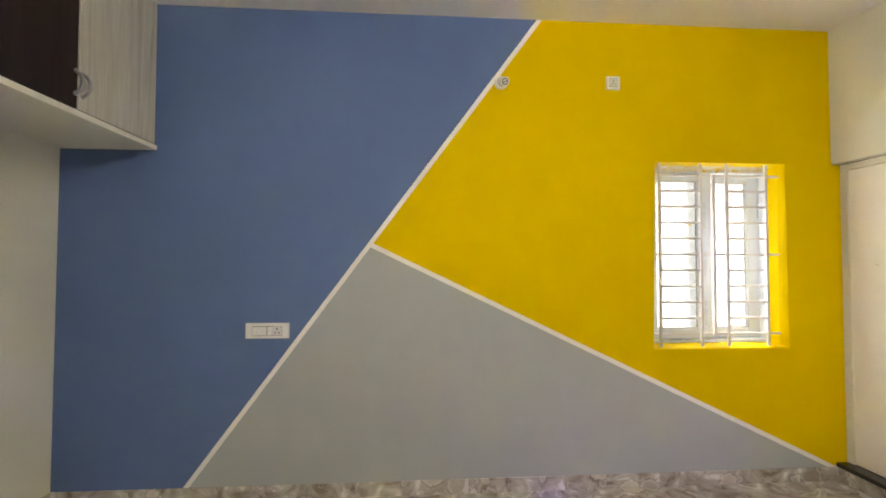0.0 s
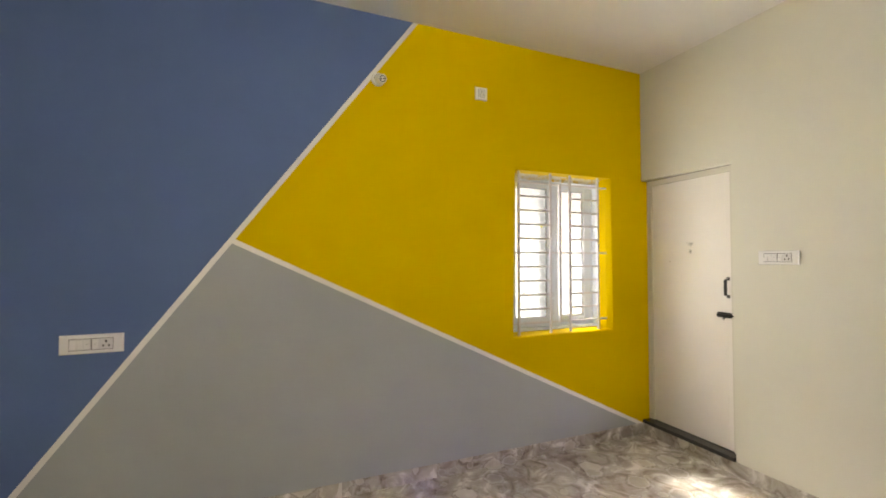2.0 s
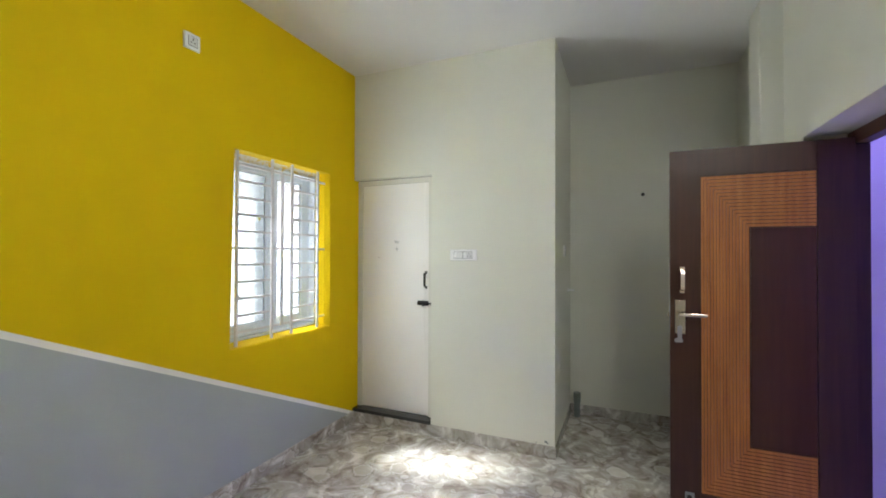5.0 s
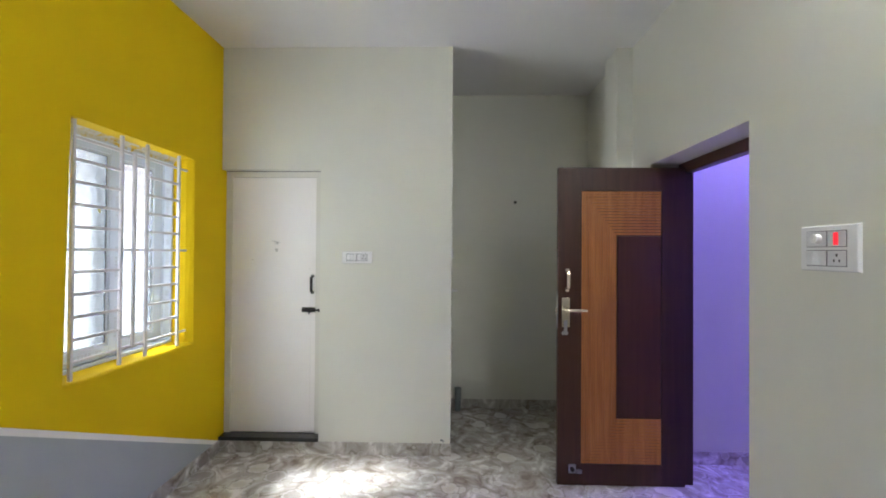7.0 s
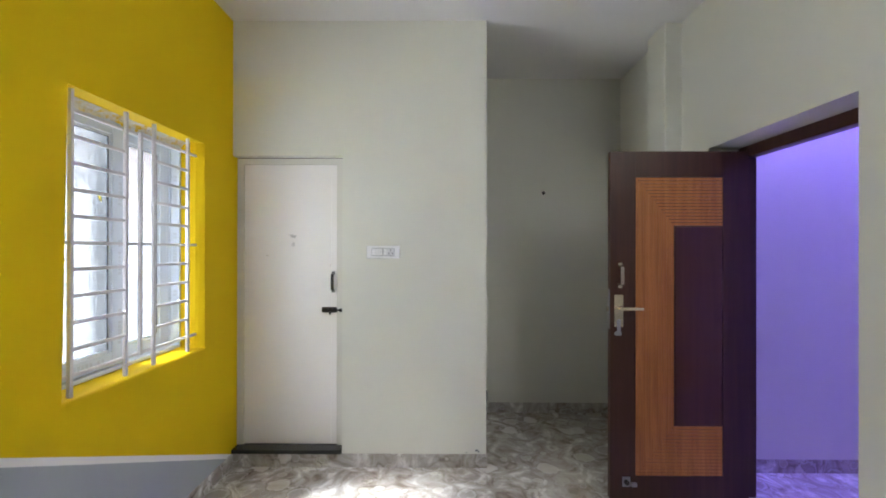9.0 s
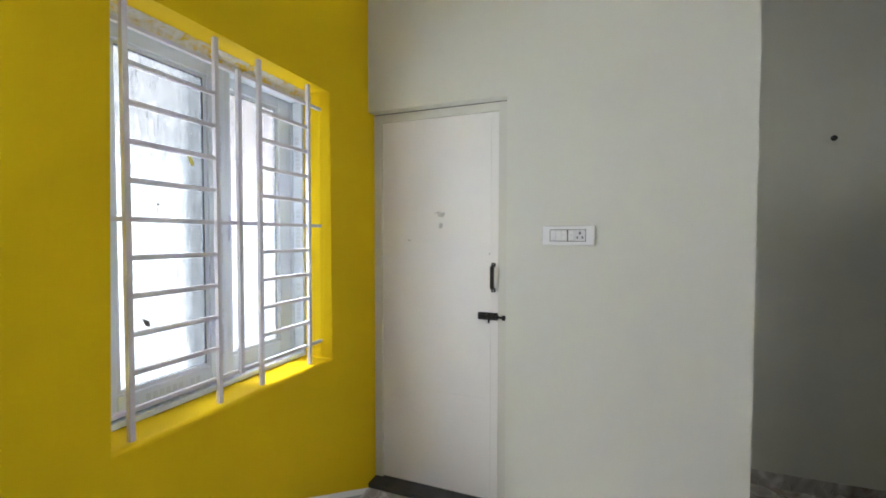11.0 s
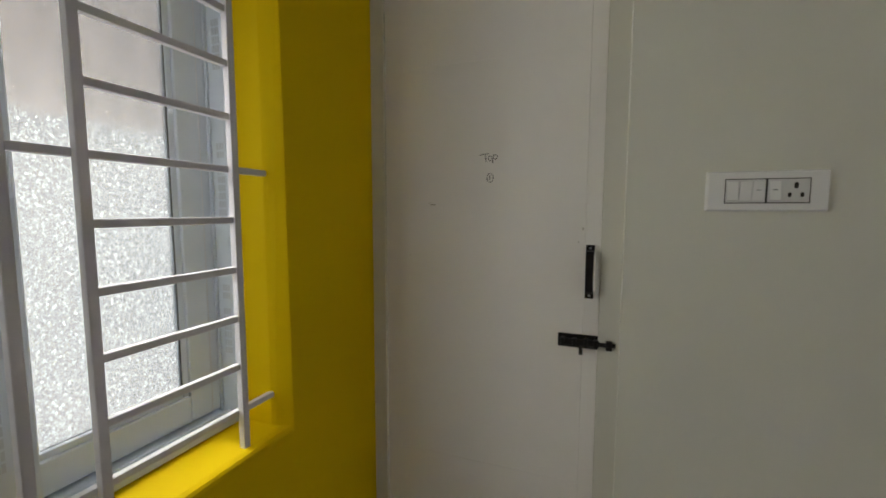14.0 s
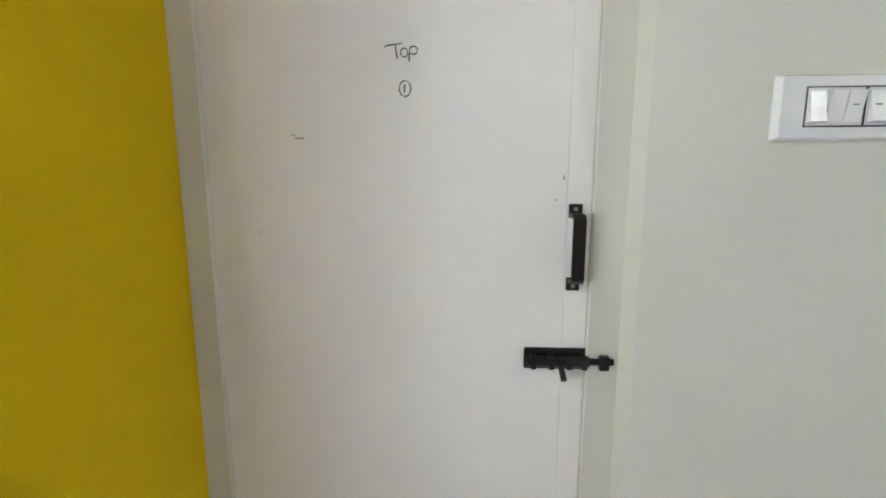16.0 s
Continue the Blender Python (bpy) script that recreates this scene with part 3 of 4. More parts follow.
def white_door():
    y0, y1, x = DY0 - 0.002, NORTH + 0.002, 3.018
    f = thing("door_frame_white", "off-white gloss painted door frame set in the wall", "door frame", Matrix.Translation((x, 2.1, DZ0)), kind="structure")
    inv = f.matrix_basis.inverted()
    for lo, hi in (((x, y0, DZ0), (x + 0.085, y0 + 0.054, DZ1 - 0.004)), ((x, y1 - 0.046, DZ0), (x + 0.085, y1, DZ1 - 0.004)), ((x, y0 + 0.054, DZ1 - 0.045), (x + 0.085, y1 - 0.046, DZ1 - 0.004))):
        boxpart("frame_member", lo, hi, DOOR_FRAME, f, 0.0018).matrix_parent_inverse = inv
    # dark strip put in for the shade of the gap above the frame
    boxpart("joint_gap_shade", (x + 0.004, y0 + 0.002, DZ1 - 0.0038), (x + 0.08, y1 - 0.003, DZ1 + 0.0005), LINE, f).matrix_parent_inverse = inv
    d = thing("door_1", "closed white primed flush door with black fittings and pencil writing", "door", Matrix.Translation((x + 0.01, 2.12, DZ0)), kind="structure")
    inv = d.matrix_basis.inverted()

    def dp(name, bm, mat, parent=None, label="", smooth=False):
        ob = part(name, bm, mat, parent or d, label, smooth)
        if parent is None:
            ob.matrix_parent_inverse = inv
        return ob

    face = x + 0.010
    ly0, ly1 = y0 + 0.0548, y1 - 0.0468
    bm = bmesh.new()
    box(bm, (face, 1.8487, DZ0 + 0.004), (face + 0.03, ly1, DZ1 - 0.046), 0.0006)
    leaf = dp("leaf", bm, WHITE_DOOR)
    bm = bmesh.new()
    box(bm, (face, ly0, DZ0 + 0.004), (face + 0.03, 1.848, DZ1 - 0.046), 0.0006)
    dp("edge_strip", bm, WHITE_DOOR)
    for z in (0.62, 1.175, 1.503, 1.80):
        bm = bmesh.new()
        box(bm, (face - 0.0010, 1.87, z), (face + 0.001, 2.40, z + 0.0022))
        dp("sheet_joint", bm, WHITE_DOOR, leaf)
    word = {"T": ([(2.1425, 1.5375), (2.137, 1.5405), (2.128, 1.5415), (2.1135, 1.5432)], [(2.1245, 1.5415), (2.1235, 1.531), (2.1215, 1.5205)]),
            "o": (arc(2.1105, 1.5295, 0.0058, 0.0068, 60, 430, 9),),
            "p": ([(2.1010, 1.5385), (2.1020, 1.528), (2.1032, 1.5165)], arc(2.0955, 1.5325, 0.0060, 0.0062, 150, -140, 7)),
            "1": ([(2.1122, 1.4780), (2.1098, 1.4810), (2.1112, 1.4690)], arc(2.1100, 1.4752, 0.0092, 0.0122, 80, 430, 17))}
    for strokes in word.values():
        bm = bmesh.new()
        for pts in strokes:
            pen_stroke(bm, face, pts)
        dp("handwritten_mark", bm, INK, leaf, "black marker handwriting")
    for y, z, w, h in ((2.285, 1.40, 0.016, 0.003), (2.295, 1.405, 0.008, 0.002), (1.866, 1.30, 0.003, 0.003), (2.36, 1.245, 0.003, 0.002), (1.855, 1.335, 0.003, 0.008)):
        bm = bmesh.new()
        box(bm, (face - 0.0005, y - w / 2, z - h / 2), (face + 0.001, y + w / 2, z + h / 2))
        dp("scuff", bm, MARK, leaf)
    # pull handle
    hy, h0, h1 = 1.835, 1.150, 1.293
    bm = bmesh.new()
    box(bm, (face - 0.003, hy - 0.011, h1 - 0.022), (face, hy + 0.011, h1), 0.001)
    handle = dp("pull_handle", bm, BLACK, None, "black powder-coated pull handle")
    bm = bmesh.new()
    box(bm, (face - 0.003, hy - 0.011, h0), (face, hy + 0.011, h0 + 0.022), 0.001)
    dp("foot", bm, BLACK, handle)
    bm = bmesh.new()
    prism(bm, [(face, h0 + 0.014), (face - 0.026, h0 + 0.016), (face - 0.033, h0 + 0.023), (face - 0.033, h1 - 0.023), (face - 0.026, h1 - 0.016), (face, h1 - 0.014),
               (face, h1 - 0.019), (face - 0.024, h1 - 0.021), (face - 0.028, h1 - 0.026), (face - 0.028, h0 + 0.026), (face - 0.024, h0 + 0.021), (face, h0 + 0.019)], "y", hy - 0.010, hy + 0.010)
    dp("grip", bm, BLACK, handle)
    for z in (h0 + 0.008, h1 - 0.008):
        bm = bmesh.new()
        rod(bm, (face - 0.0045, hy, z), (face - 0.002, hy, z), 0.0035, 10)
        dp("screw", bm, STEEL, handle)
    # tower bolt
    bz, b0, b1 = 1.030, 1.804, 1.912
    bm = bmesh.new()
    box(bm, (face - 0.004, b0, bz - 0.017), (face, b1, bz + 0.020), 0.003)
    bolt = dp("tower_bolt", bm, BLACK, None, "black sliding tower bolt")
    bm = bmesh.new()
    rod(bm, (face - 0.011, b0 + 0.002, bz), (face - 0.011, b1 - 0.004, bz), 0.010)
    dp("barrel", bm, BLACK, bolt, "", True)
    bm = bmesh.new()
    rod(bm, (face - 0.011, 1.765, bz), (face - 0.011, b1 - 0.02, bz), 0.0058)
    dp("slide", bm, BLACK, bolt, "", True)
    bm = bmesh.new()
    rod(bm, (face - 0.012, 1.852, bz - 0.004), (face - 0.034, 1.850, bz - 0.024), 0.005)
    dp("knob", bm, BLACK, bolt, "", True)
    bm = bmesh.new()
    box(bm, (face - 0.020, 1.773, bz - 0.013), (face - 0.008, 1.789, bz + 0.012), 0.002)
    dp("keeper", bm, BLACK, bolt)
    for yy in (b0 + 0.010, 1.838, 1.868, b1 - 0.014):
        bm = bmesh.new()
        box(bm, (face - 0.0225, yy - 0.005, bz - 0.0115), (face - 0.003, yy + 0.005, bz + 0.0115), 0.002)
        dp("guide", bm, BLACK, bolt)
    for yy in (b0 + 0.012, b1 - 0.012):
        bm = bmesh.new()
        rod(bm, (face - 0.0055, yy, bz + 0.014), (face - 0.003, yy, bz + 0.014), 0.003, 10)
        dp("screw", bm, BLACK, bolt)


white_door()


# ---- switch plates ----
def plate_base(name, label, m, w, h, slots=()):
    p = thing(name, label, "switch plate" if "switch" in name else "socket", m)
    bm = bmesh.new()
    box(bm, (-w / 2, -h / 2, 0), (w / 2, h / 2, 0.012))
    top = [v for v in bm.verts if v.co.z > 0.006]
    for v in top:
        v.co.x -= math.copysign(0.005, v.co.x)
        v.co.y -= math.copysign(0.004, v.co.y)
    bmesh.ops.bevel(bm, geom=list(bm.edges), offset=0.0018, segments=2, profile=0.5, affect="EDGES")
    part("cover_plate", bm, PLASTIC, p)
    for x0, y0, x1, y1 in slots:
        boxpart("line", (x0, y0, 0.011), (x1, y1, 0.0128), LINE, p)
        boxpart("module", (x0 + 0.002, y0 + 0.002, 0.012), (x1 - 0.002, y1 - 0.002, 0.0142), PLASTIC_IN, p, 0.0006)
    return p


def rocker(p, x0, y0, x1, y1, tilt=1, dot=False):
    """A switch rocker with one end pressed in."""
    bm = bmesh.new()
    ym = (y0 + y1) / 2
    za, zb = (0.0218, 0.0146) if tilt > 0 else (0.0146, 0.0218)
    prism(bm, [(y0, 0.013), (y1, 0.013), (y1 - 0.001, za), (ym, 0.0172), (y0 + 0.001, zb)], "x", x0, x1)
    r = part("rocker", bm, PLASTIC, p)
    if dot:
        boxpart("indicator", ((x0 + x1) / 2 - 0.004, ym + 0.001, 0.0165), ((x0 + x1) / 2 + 0.004, ym + 0.003, 0.0178), PIPE, r)


def pin_holes(p, cx, cy, s):
    for dx, dy, r, hgt in ((0, 0.55, 0.20, 0.34), (-0.55, -0.45, 0.17, 0.22), (0.55, -0.45, 0.17, 0.22)):
        bm = bmesh.new()
        rr = s * r
        rod(bm, (cx + dx * s, cy + dy * s + hgt * s * 0.4, 0.0135), (cx + dx * s, cy + dy * s + hgt * s * 0.4, 0.0147), rr)
        rod(bm, (cx + dx * s, cy + dy * s - hgt * s * 0.4, 0.0135), (cx + dx * s, cy + dy * s - hgt * s * 0.4, 0.0146), rr)
        part("pin_hole", bm, HOLE, p)


def long_plate(m, w, h, label):
    iw, ih = w * 0.34, h * 0.30
    p = plate_base("switch_plate", label, m, w, h, slots=((-iw, -ih, 0.0, ih), (0.0, -ih, iw, ih)))
    step = iw / 3
    for i, (t, dot) in enumerate(((-1, False), (1, False), (1, True))):
        rocker(p, -iw + 0.0035 + (step - 0.0016) * i, -ih + 0.0055, -iw + (step - 0.0016) * (i + 1) + 0.0003, ih - 0.0055, t, dot)
    rocker(p, 0.0045, -ih + 0.0055, step - 0.001, ih - 0.0055, -1, True)
    pin_holes(p, iw * 0.67, 0.0, h * 0.22)


long_plate(on_wall((-0.811 - 0.552) / 2, NORTH, 1.0, "S"), 0.259, 0.095, "white modular switch and socket plate on blue wall")
long_plate(on_wall(EAST, 1.485, 1.4255, "W"), 0.222, 0.088, "white modular switch and socket plate beside white door")
q = plate_base("socket_plate", "small square white socket plate on yellow wall", on_wall(1.466, NORTH, 2.566, "S"), 0.094, 0.090, slots=((-0.026, -0.027, 0.026, 0.027),))
pin_holes(q, 0, 0, 0.018)
q = plate_base("socket_plate", "small white plate on the alcove side wall", on_wall(3.45, ALCOVE_N, 1.46, "S"), 0.085, 0.09, slots=((-0.026, -0.027, 0.026, 0.027),))
pin_holes(q, 0, 0, 0.018)


def regulator_plate():
    w, h = 0.225, 0.160
    s = ((-0.082, 0.004, -0.001, 0.060), (0.001, 0.004, 0.072, 0.060), (-0.082, -0.062, -0.001, -0.006), (0.001, -0.062, 0.072, -0.006))
    p = plate_base("switch_plate", "white switch plate with fan dial and lit red switch", on_wall(1.3955, SOUTH, 1.487, "N"), w, h, slots=s)
    bm = bmesh.new()
    rod(bm, (-0.036, 0.032, 0.013), (-0.036, 0.032, 0.030), 0.018, 24, 0.015)
    dial = part("dial", bm, PLASTIC, p, "white fan regulator dial", True)
    boxpart("pointer", (-0.038, 0.034, 0.0295), (-0.034, 0.050, 0.032), PLASTIC_IN, dial, 0.0008)
    bm = bmesh.new()
    box(bm, (0.028, 0.010, 0.013), (0.043, 0.053, 0.019), 0.002)
    part("lit_rocker", bm, RED, p, "glowing red rocker switch")
    for i in range(3):
        rocker(p, -0.079 + 0.026 * i, -0.058, -0.055 + 0.026 * i, -0.010, 1 if i != 1 else -1)
    pin_holes(p, 0.037, -0.034, 0.018)


regulator_plate()


# ---- bulb holder ----
def bulb_holder():
    p = thing("bulb_holder", "white angled bulb holder without a bulb on yellow wall", "bulb holder", on_wall(0.736, NORTH, 2.546, "S"))
    bm = bmesh.new()
    rod(bm, (0, 0, 0), (0, 0, 0.016), 0.042, 28, 0.038)
    part("base", bm, PLASTIC, p, "", True)
    bm = bmesh.new()
    rod(bm, (0, 0.004, 0.014), (0.001, 0.002, 0.024), 0.026, 24)
    part("collar", bm, HOLE, p, "", True)
    a, b = Vector((0.002, -0.001, 0.022)), Vector((0.012, -0.022, 0.078))
    d = (b - a).normalized()
    bm = bmesh.new()
    rod(bm, a, b, 0.029, 24, 0.027)
    part("socket", bm, PLASTIC, p, "", True)
    bm = bmesh.new()
    rod(bm, b - d * 0.004, b + d * 0.0008, 0.021, 20)
    part("socket_hollow", bm, PIPE, p)
    bm = bmesh.new()
    rod(bm, b - d * 0.002, b + d * 0.003, 0.014, 16)
    part("contact_disc", bm, PLASTIC_IN, p)
    for k in (-1, 1):
        o = b + Vector((k * 0.007, k * 0.002, 0))
        bm = bmesh.new()
        rod(bm, o, o + d * 0.006, 0.004, 10)
        part("contact_pin", bm, HOLE, p)


bulb_holder()


# ---- loft cabinets over the west wall ----
LOFT_X, LOFT_Z = -1.352, 2.078
structure("loft_slab", [((WEST, 1.22, LOFT_Z), (LOFT_X + 0.012, NORTH, LOFT_Z + 0.028))], CREAM, "cream painted loft slab along the wall", "loft", 0.002)


def loft_cabinet(y0, y1, mat, handle_y, label):
    c = thing("loft_cabinet", label, "cabinet", Matrix.Translation((-1.6, (y0 + y1) / 2, LOFT_Z + 0.028)), group="cabinets on the loft")
    inv = c.matrix_basis.inverted()
    z0, z1 = LOFT_Z + 0.029, TOP - 0.001
    bm = bmesh.new()
    box(bm, (WEST + 0.001, y0 + 0.001, z0), (LOFT_X - 0.022, y1 - 0.001, z1))
    part("body", bm, DARKLAM, c).matrix_parent_inverse = inv
    bm = bmesh.new()
    box(bm, (LOFT_X - 0.020, y0 + 0.002, z0 + 0.009), (LOFT_X, y1 - 0.002, z1 - 0.003), 0.0015)
    door = part("door", bm, mat, c)
    door.matrix_parent_inverse = inv
    bm = bmesh.new()
    pts = [Vector((LOFT_X + 0.036 * math.sin(math.pi * i / 10) ** 0.7, handle_y, z0 + 0.075 + 0.105 * i / 10)) for i in range(11)]
    for a, b in zip(pts, pts[1:]):
        rod(bm, a, b, 0.0075, 10)
    for e in (pts[0], pts[-1]):
        rod(bm, e - Vector((0.001, 0, 0)), e + Vector((0.006, 0, 0)), 0.011, 12)
    part("handle", bm, STEEL, door, "grey metal bow handle", True)


loft_cabinet(1.913, NORTH - 0.003, ASHWOOD, 1.940, "closed loft cabinet with whitewashed wood-grain door")
loft_cabinet(1.24, 1.910, DARKLAM, 1.896, "closed loft cabinet with dark brown laminate door")


# ---- open wooden door and its frame ----
JX = 2.635
fr = thing("door_frame_dark", "dark brown wooden door frame deep in the doorway", "door frame", Matrix.Translation((2.25, -0.78, 0)), kind="structure")
finv = fr.matrix_basis.inverted()
for nm, lo, hi in (("jamb", (JX, SOUTH_BACK + 0.002, 0), (OX1 - 0.001, -0.682, OZ - 0.001)), ("jamb", (OX0 + 0.001, SOUTH_BACK + 0.002, 0), (OX0 + 0.065, -0.682, OZ - 0.001)),
                   ("head", (OX0 + 0.065, SOUTH_BACK + 0.002, 1.985), (JX, -0.682, OZ - 0.001))):
    boxpart(nm, lo, hi, WENGE, fr, 0.003).matrix_parent_inverse = finv


def wooden_door():
    X, T, A, B, H = 2.605, 0.036, 0.120, -0.677, 2.012   # face, thickness, free edge, hinge edge, height
    d = thing("door_2", "open dark wooden door with orange ribbed inlay and brass lever", "door", Matrix.Translation((X, B, 0.004)), kind="structure")
    inv = d.matrix_basis.inverted()

    def dp(name, bm, mat, parent=None, label="", smooth=False):
        ob = part(name, bm, mat, parent or d, label, smooth)
        if parent is None:
            ob.matrix_parent_inverse = inv
        return ob

    y0, y1, z0, z1 = -0.030, -0.527, 0.140, 1.860       # inlay
    yi, zi0, zi1 = -0.250, 0.427, 1.580                 # inner panel
    g = 0.004
    bm = bmesh.new()
    box(bm, (X + 0.012, B, 0.004), (X + T, A, H), 0.002)
    leaf = dp("leaf", bm, WENGE)
    for nm, lo, hi in (("stile", (X, y0 + g, 0.004), (X + 0.0125, A, H)), ("stile", (X, B, 0.004), (X + 0.0125, y1 - g, H)),
                       ("rail", (X, y1 - g, 0.004), (X + 0.0125, y0 + g, z0 - g)), ("rail", (X, y1 - g, z1 + g), (X + 0.0125, y0 + g, H))):
        bm = bmesh.new()
        box(bm, lo, hi, 0.0004, 1)
        dp(nm, bm, WENGE)
    bm = bmesh.new()
    box(bm, (X + 0.001, y1, zi0 + g), (X + 0.0125, yi - g, zi1 - g), 0.003)
    dp("inner_panel", bm, PANEL, None, "glossy dark red-brown panel")
    bm = bmesh.new()
    box(bm, (X + 0.007, y1, z0), (X + 0.0124, y0, z1))
    back = dp("inlay_back", bm, GROOVE, None, "dark groove ground")
    n = 15
    for i in range(n):
        a, b = i / n, (i + 0.78) / n
        bm = bmesh.new()
        ya, yb = y0 + (yi - y0) * a, y0 + (yi - y0) * b
        ta, tb = z1 + (zi1 - z1) * a, z1 + (zi1 - z1) * b
        ba, bb = z0 + (zi0 - z0) * a, z0 + (zi0 - z0) * b
        prism(bm, [(ya, ta), (y1, ta), (y1, tb), (yb, tb), (yb, bb), (y1, bb), (y1, ba), (ya, ba)], "x", X + 0.001, X + 0.008)
        dp("rib", bm, TEAK, back, "orange-brown teak rib" if i == 0 else "")
    # pull handle
    bm = bmesh.new()
    hy, h0, h1 = 0.062, 1.222, 1.368
    box(bm, (X - 0.003, hy - 0.012, h1 - 0.026), (X, hy + 0.012, h1), 0.001)
    hd = dp("pull_handle", bm, NICKEL, None, "brushed nickel pull handle")
    bm = bmesh.new()
    box(bm, (X - 0.003, hy - 0.012, h0), (X, hy + 0.012, h0 + 0.026), 0.001)
    dp("foot", bm, NICKEL, hd)
    bm = bmesh.new()
    prism(bm, [(X - 0.002, h0 + 0.012), (X - 0.030, h0 + 0.022), (X - 0.034, h0 + 0.035), (X - 0.034, h1 - 0.035), (X - 0.030, h1 - 0.022), (X - 0.002, h1 - 0.012),
               (X - 0.002, h1 - 0.018), (X - 0.025, h1 - 0.028), (X - 0.028, h1 - 0.038), (X - 0.028, h0 + 0.038), (X - 0.025, h0 + 0.028), (X - 0.002, h0 + 0.018)], "y", hy - 0.010, hy + 0.010)
    dp("grip", bm, NICKEL, hd)
    # lock plate with lever and keys
    bm = bmesh.new()
    box(bm, (X - 0.007, 0.046, 0.998), (X, 0.098, 1.184), 0.002)
    lock = dp("lock_plate", bm, NICKEL, None, "brushed nickel lock plate")
    bm = bmesh.new()
    rod(bm, (X - 0.005, 0.073, 1.108), (X - 0.045, 0.073, 1.108), 0.010, 16)
    dp("spindle", bm, NICKEL, lock, "", True)
    bm = bmesh.new()
    box(bm, (X - 0.055, -0.052, 1.099), (X - 0.040, 0.083, 1.117), 0.004)
    dp("lever", bm, NICKEL, lock)
    bm = bmesh.new()
    rod(bm, (X - 0.006, 0.071, 1.035), (X - 0.012, 0.071, 1.035), 0.009, 16)
    dp("keyhole", bm, STEEL, lock, "", True)
    for k, (dy, tilt) in enumerate(((0.0, 0.0), (0.008, 0.010))):
        bm = bmesh.new()
        box(bm, (X - 0.014 - 0.002 * k, 0.064 + dy, 0.972), (X - 0.012 - 0.002 * k, 0.078 + dy, 1.040), 0.0008)
        rod(bm, (X - 0.015 - 0.002 * k, 0.071 + dy + tilt, 0.962), (X - 0.011 - 0.002 * k, 0.071 + dy + tilt, 0.962), 0.012, 14)
        dp("key", bm, STEEL, lock)
    bm = bmesh.new()
    box(bm, (X + 0.006, A - 0.001, 0.985), (X + 0.030, A + 0.0025, 1.215), 0.001)
    fp = dp("lock_faceplate", bm, STEEL)
    bm = bmesh.new()
    box(bm, (X + 0.010, A, 1.085), (X + 0.026, A + 0.013, 1.115), 0.002)
    dp("latch_bolt", bm, NICKEL, fp)
    # door stop near the bottom
    bm = bmesh.new()
    box(bm, (X - 0.006, 0.005, 0.078), (X, 0.050, 0.135), 0.002)
    st = dp("door_stop", bm, STEEL, None, "small steel magnetic door stop")
    bm = bmesh.new()
    rod(bm, (X - 0.022, 0.030, 0.108), (X - 0.004, 0.030, 0.108), 0.013, 16)
    dp("magnet", bm, HOLE, st, "", True)
    bm = bmesh.new()
    box(bm, (X - 0.018, -0.030, 0.082), (X - 0.001, 0.004, 0.104), 0.003)
    dp("arm", bm, STEEL, st)
    for z in (0.25, 1.0, 1.78):
        bm = bmesh.new()
        rod(bm, (X + 0.030, B - 0.004, z - 0.05), (X + 0.030, B - 0.004, z + 0.05), 0.006, 12)
        dp("hinge", bm, STEEL, None, "", True)


wooden_door()

# ---- alcove fittings ----
p = thing("capped_pipe_end", "dark open pipe end with pale rim in wall", "pipe", on_wall(ALCOVE_E, 0.205, 1.945, "W"))
bm = bmesh.new()
rod(bm, (0, 0, 0), (0, 0, 0.012), 0.032, 24, 0.028)
part("flange", bm, CREAM, p, "", True)
bm = bmesh.new()
rod(bm, (0, 0, 0.002), (0, 0, 0.0145), 0.015, 18)
part("pipe_mouth", bm, HOLE, p, "", True)

p = thing("water_pipe_stub", "short white plastic pipe stub on alcove wall", "pipe", on_wall(3.70, ALCOVE_N, 1.125, "S"))
bm = bmesh.new()
rod(bm, (0, 0, 0), (0, 0, 0.055), 0.011, 16)
part("stub", bm, PLASTIC, p, "", True)
bm = bmesh.new()
rod(bm, (0, 0, 0), (0, 0, 0.006), 0.020, 18)
part("collar", bm, PLASTIC, p, "", True)

p = thing("drain_pipe_stub", "short grey plastic drain pipe standing in the corner", "pipe", Matrix.Translation((3.835, 0.735, 0)))
bm = bmesh.new()
rod(bm, (0, 0, 0), (0, 0, 0.20), 0.026, 22)
part("pipe", bm, PIPE, p, "", True)
bm = bmesh.new()
rod(bm, (0, 0, 0.13), (0, 0, 0.21), 0.031, 22)
part("socket_end", bm, PIPE, p, "", True)

# ---- lamps ----
p = thing("tube_light", "lit white tube light on a wall batten", "lamp", on_wall(0.52, SOUTH, 2.66, "N"))
boxpart("batten", (-0.62, -0.02, 0), (0.62, 0.02, 0.035), PLASTIC, p, 0.004)
bm = bmesh.new()
rod(bm, (-0.58, 0, 0.055), (0.58, 0, 0.055), 0.014, 14)
part("tube", bm, TUBE, p, "glowing tube", True)
for sx in (-1, 1):
    boxpart("lamp_cap", (sx * 0.59 - 0.012, -0.016, 0.03), (sx * 0.59 + 0.012, 0.016, 0.075), PLASTIC, p, 0.003)

p = thing("led_strip_light", "purple glowing LED strip under the next ceiling", "lamp", Matrix.Translation((2.76, -2.1, TOP - 0.03)))
boxpart("strip", (-0.03, -1.2, 0), (0.03, 1.2, 0.012), PURPLE, p)
boxpart("channel", (-0.04, -1.22, 0.012), (0.04, 1.22, 0.03), PLASTIC, p)

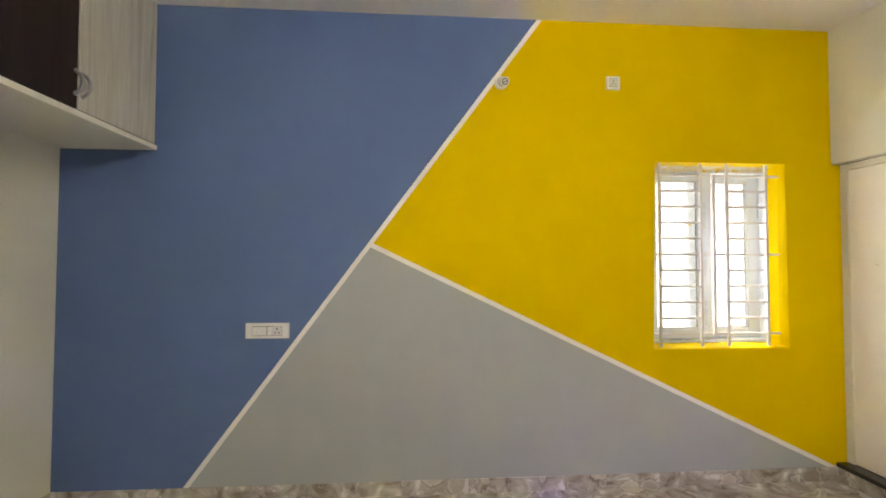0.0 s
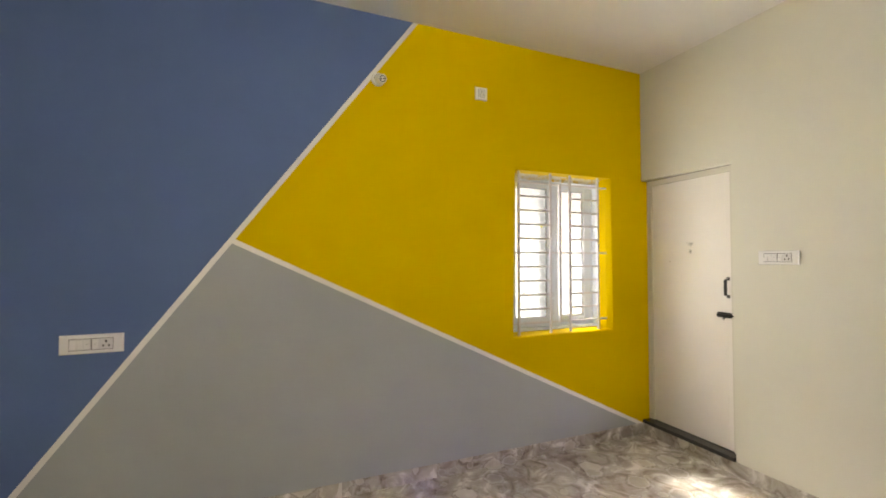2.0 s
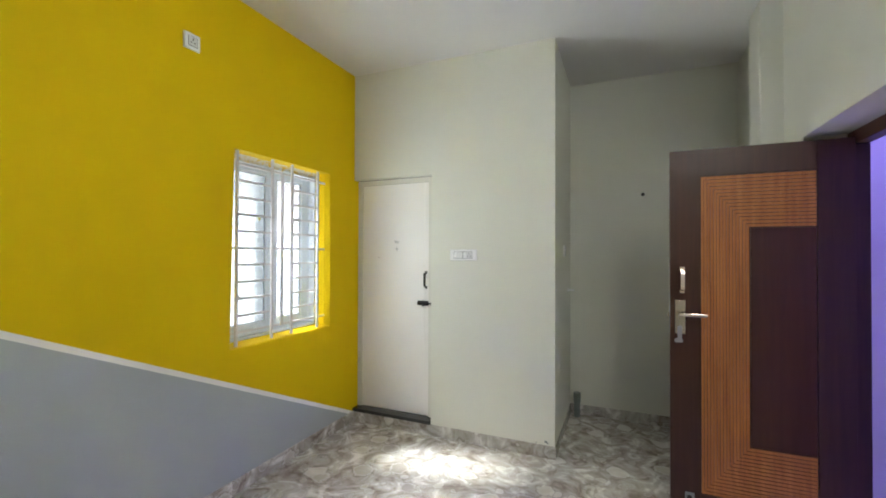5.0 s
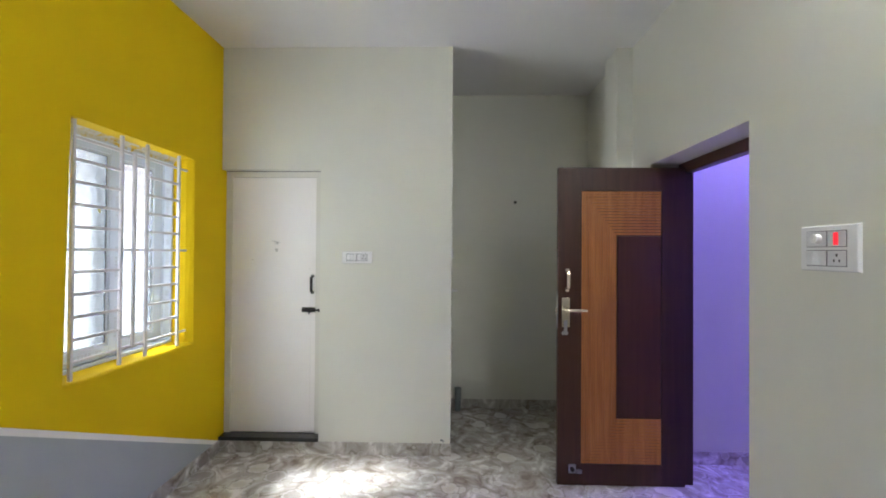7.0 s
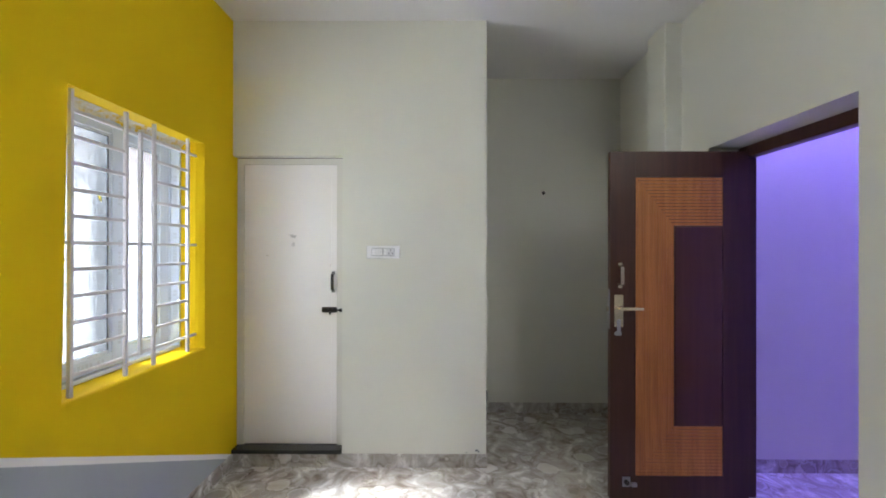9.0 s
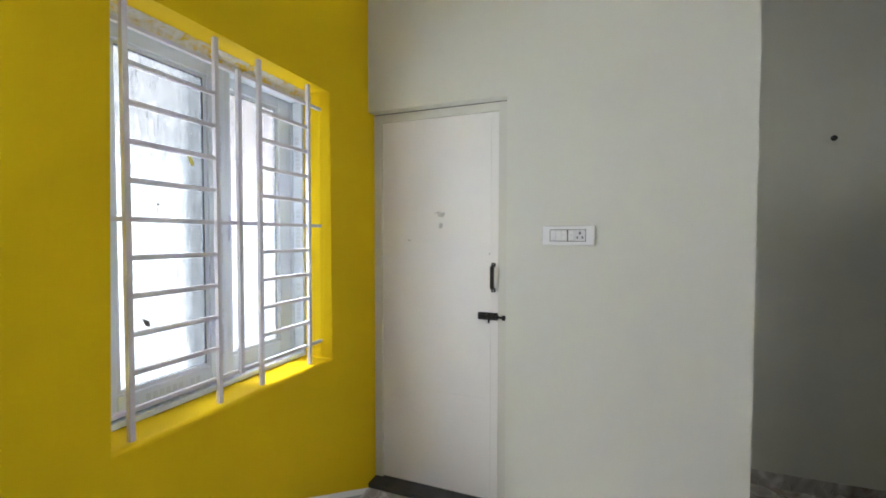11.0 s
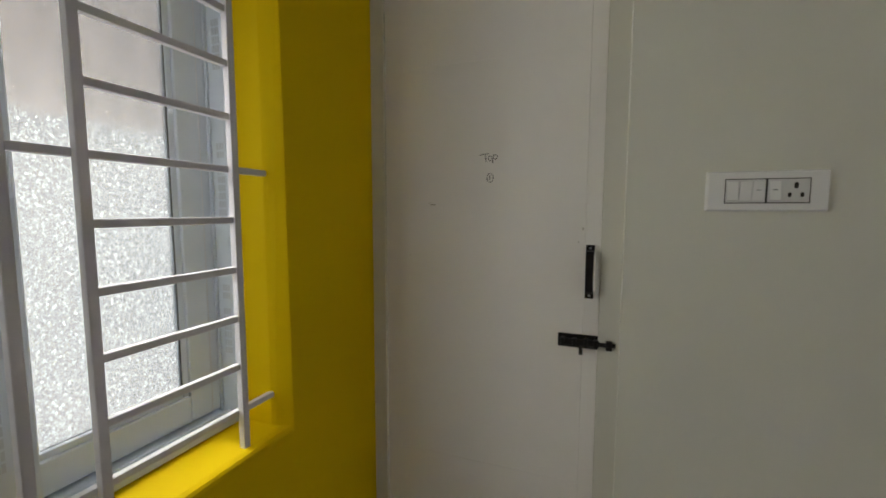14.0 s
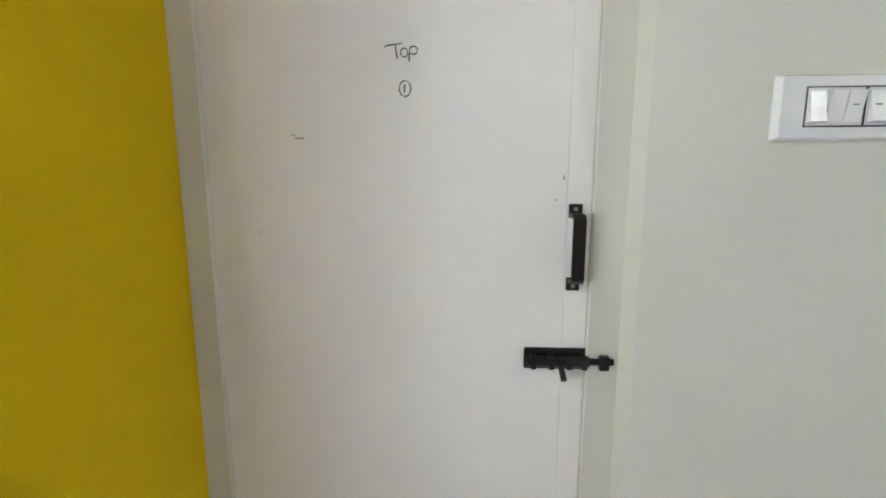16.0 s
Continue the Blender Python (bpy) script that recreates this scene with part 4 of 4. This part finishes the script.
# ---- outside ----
# added glowing sheet; its stepped top is cut to trim the sunbeam indoors
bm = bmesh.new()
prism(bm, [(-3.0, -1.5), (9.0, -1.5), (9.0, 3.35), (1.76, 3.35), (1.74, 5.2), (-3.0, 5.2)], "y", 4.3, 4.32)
tagged(new("backdrop", mesh_of("backdrop", bm, BACKDROP_GLOW)), "glowing sheet standing in for daylight beyond the obscured glass", "backdrop", kind="structure")


# ---- bits stuck to the window and on its sill ----
def leaf_bit(x, y, z, size, turn, mat, label):
    """A small dry leaf fragment: a folded pointed blade."""
    bm = bmesh.new()
    mid = [bm.verts.new((0, -0.0004 * (i % 2), (i / 4 - 0.5) * size)) for i in range(5)]
    for sgn in (-1, 1):
        side = [bm.verts.new((sgn * size * w, -0.0016, (i / 4 - 0.5) * size)) for i, w in enumerate((0.02, 0.16, 0.20, 0.13, 0.01))]
        for i in range(4):
            bm.faces.new((mid[i], side[i], side[i + 1], mid[i + 1]))
    ob = tagged(new("leaf_fragment", mesh_of("leaf_fragment", bm, mat)), label, "leaf", "leaf bits on the glass")
    ob.matrix_basis = pose(x, y, z, 0, turn, 0)


DRYLEAF = plain("dry_leaf", (0.10, 0.085, 0.06), 0.7, 0, 0.3, 200)
GREENLEAF = plain("yellowing_leaf", (0.62, 0.56, 0.10), 0.6, 0, 0.3, 200)
leaf_bit(2.010, 2.6405, 1.356, 0.022, 40, DRYLEAF, "small dry brown leaf bit stuck on rippled glass")
leaf_bit(1.913, 2.6405, 1.155, 0.036, -38, DRYLEAF, "small dry brown leaf bit stuck on rippled glass")
leaf_bit(2.070, 2.6405, 1.675, 0.040, -25, GREENLEAF, "yellowing leaf strip stuck on rippled glass")
leaf_bit(1.955, 2.6405, 1.520, 0.014, 60, DRYLEAF, "small dry brown leaf bit stuck on rippled glass")

p = thing("window_latch", "white sash lock plate with a dark finger slot", "latch", Matrix.Translation((1.790, 2.628, 1.462)))
boxpart("lock_plate", (-0.015, -0.004, -0.080), (0.015, 0.0, 0.080), PLASTIC, p, 0.003)
boxpart("finger_slot", (-0.010, -0.0048, -0.032), (0.010, -0.001, 0.032), BLACK, p, 0.001, "dark recessed finger slot")
boxpart("slider", (-0.009, -0.012, -0.020), (0.009, -0.004, 0.016), PLASTIC, p, 0.002)
for z in (-0.066, 0.066):
    bm = bmesh.new()
    rod(bm, (0, -0.0052, z), (0, -0.003, z), 0.0045, 12)
    part("screw", bm, STEEL, p, "", True)

# crumbs of mortar left in the corner of the sill
bm = bmesh.new()
rng = random.Random(5)
for _ in range(60):
    u = rng.random()
    x, y = (2.612 - 0.10 * u * u + rng.uniform(-0.008, 0.008), 2.603 + rng.uniform(-0.016, 0.004) * (1 - 0.6 * u))
    r = rng.uniform(0.0006, 0.0018)
    bmesh.ops.create_icosphere(bm, subdivisions=1, radius=r, matrix=Matrix.Translation((x, y, WZ0 + r * 0.6)) @ Matrix.Diagonal((1, rng.uniform(0.6, 1.3), rng.uniform(0.5, 0.9), 1)))
MORTAR = plain("mortar_crumbs", (0.24, 0.18, 0.07), 0.9, 0, 0.3, 200)
tagged(new("mortar_crumbs", mesh_of("mortar_crumbs", bm, MORTAR)), "brown mortar crumbs in the sill corner", "debris", kind="stuff")
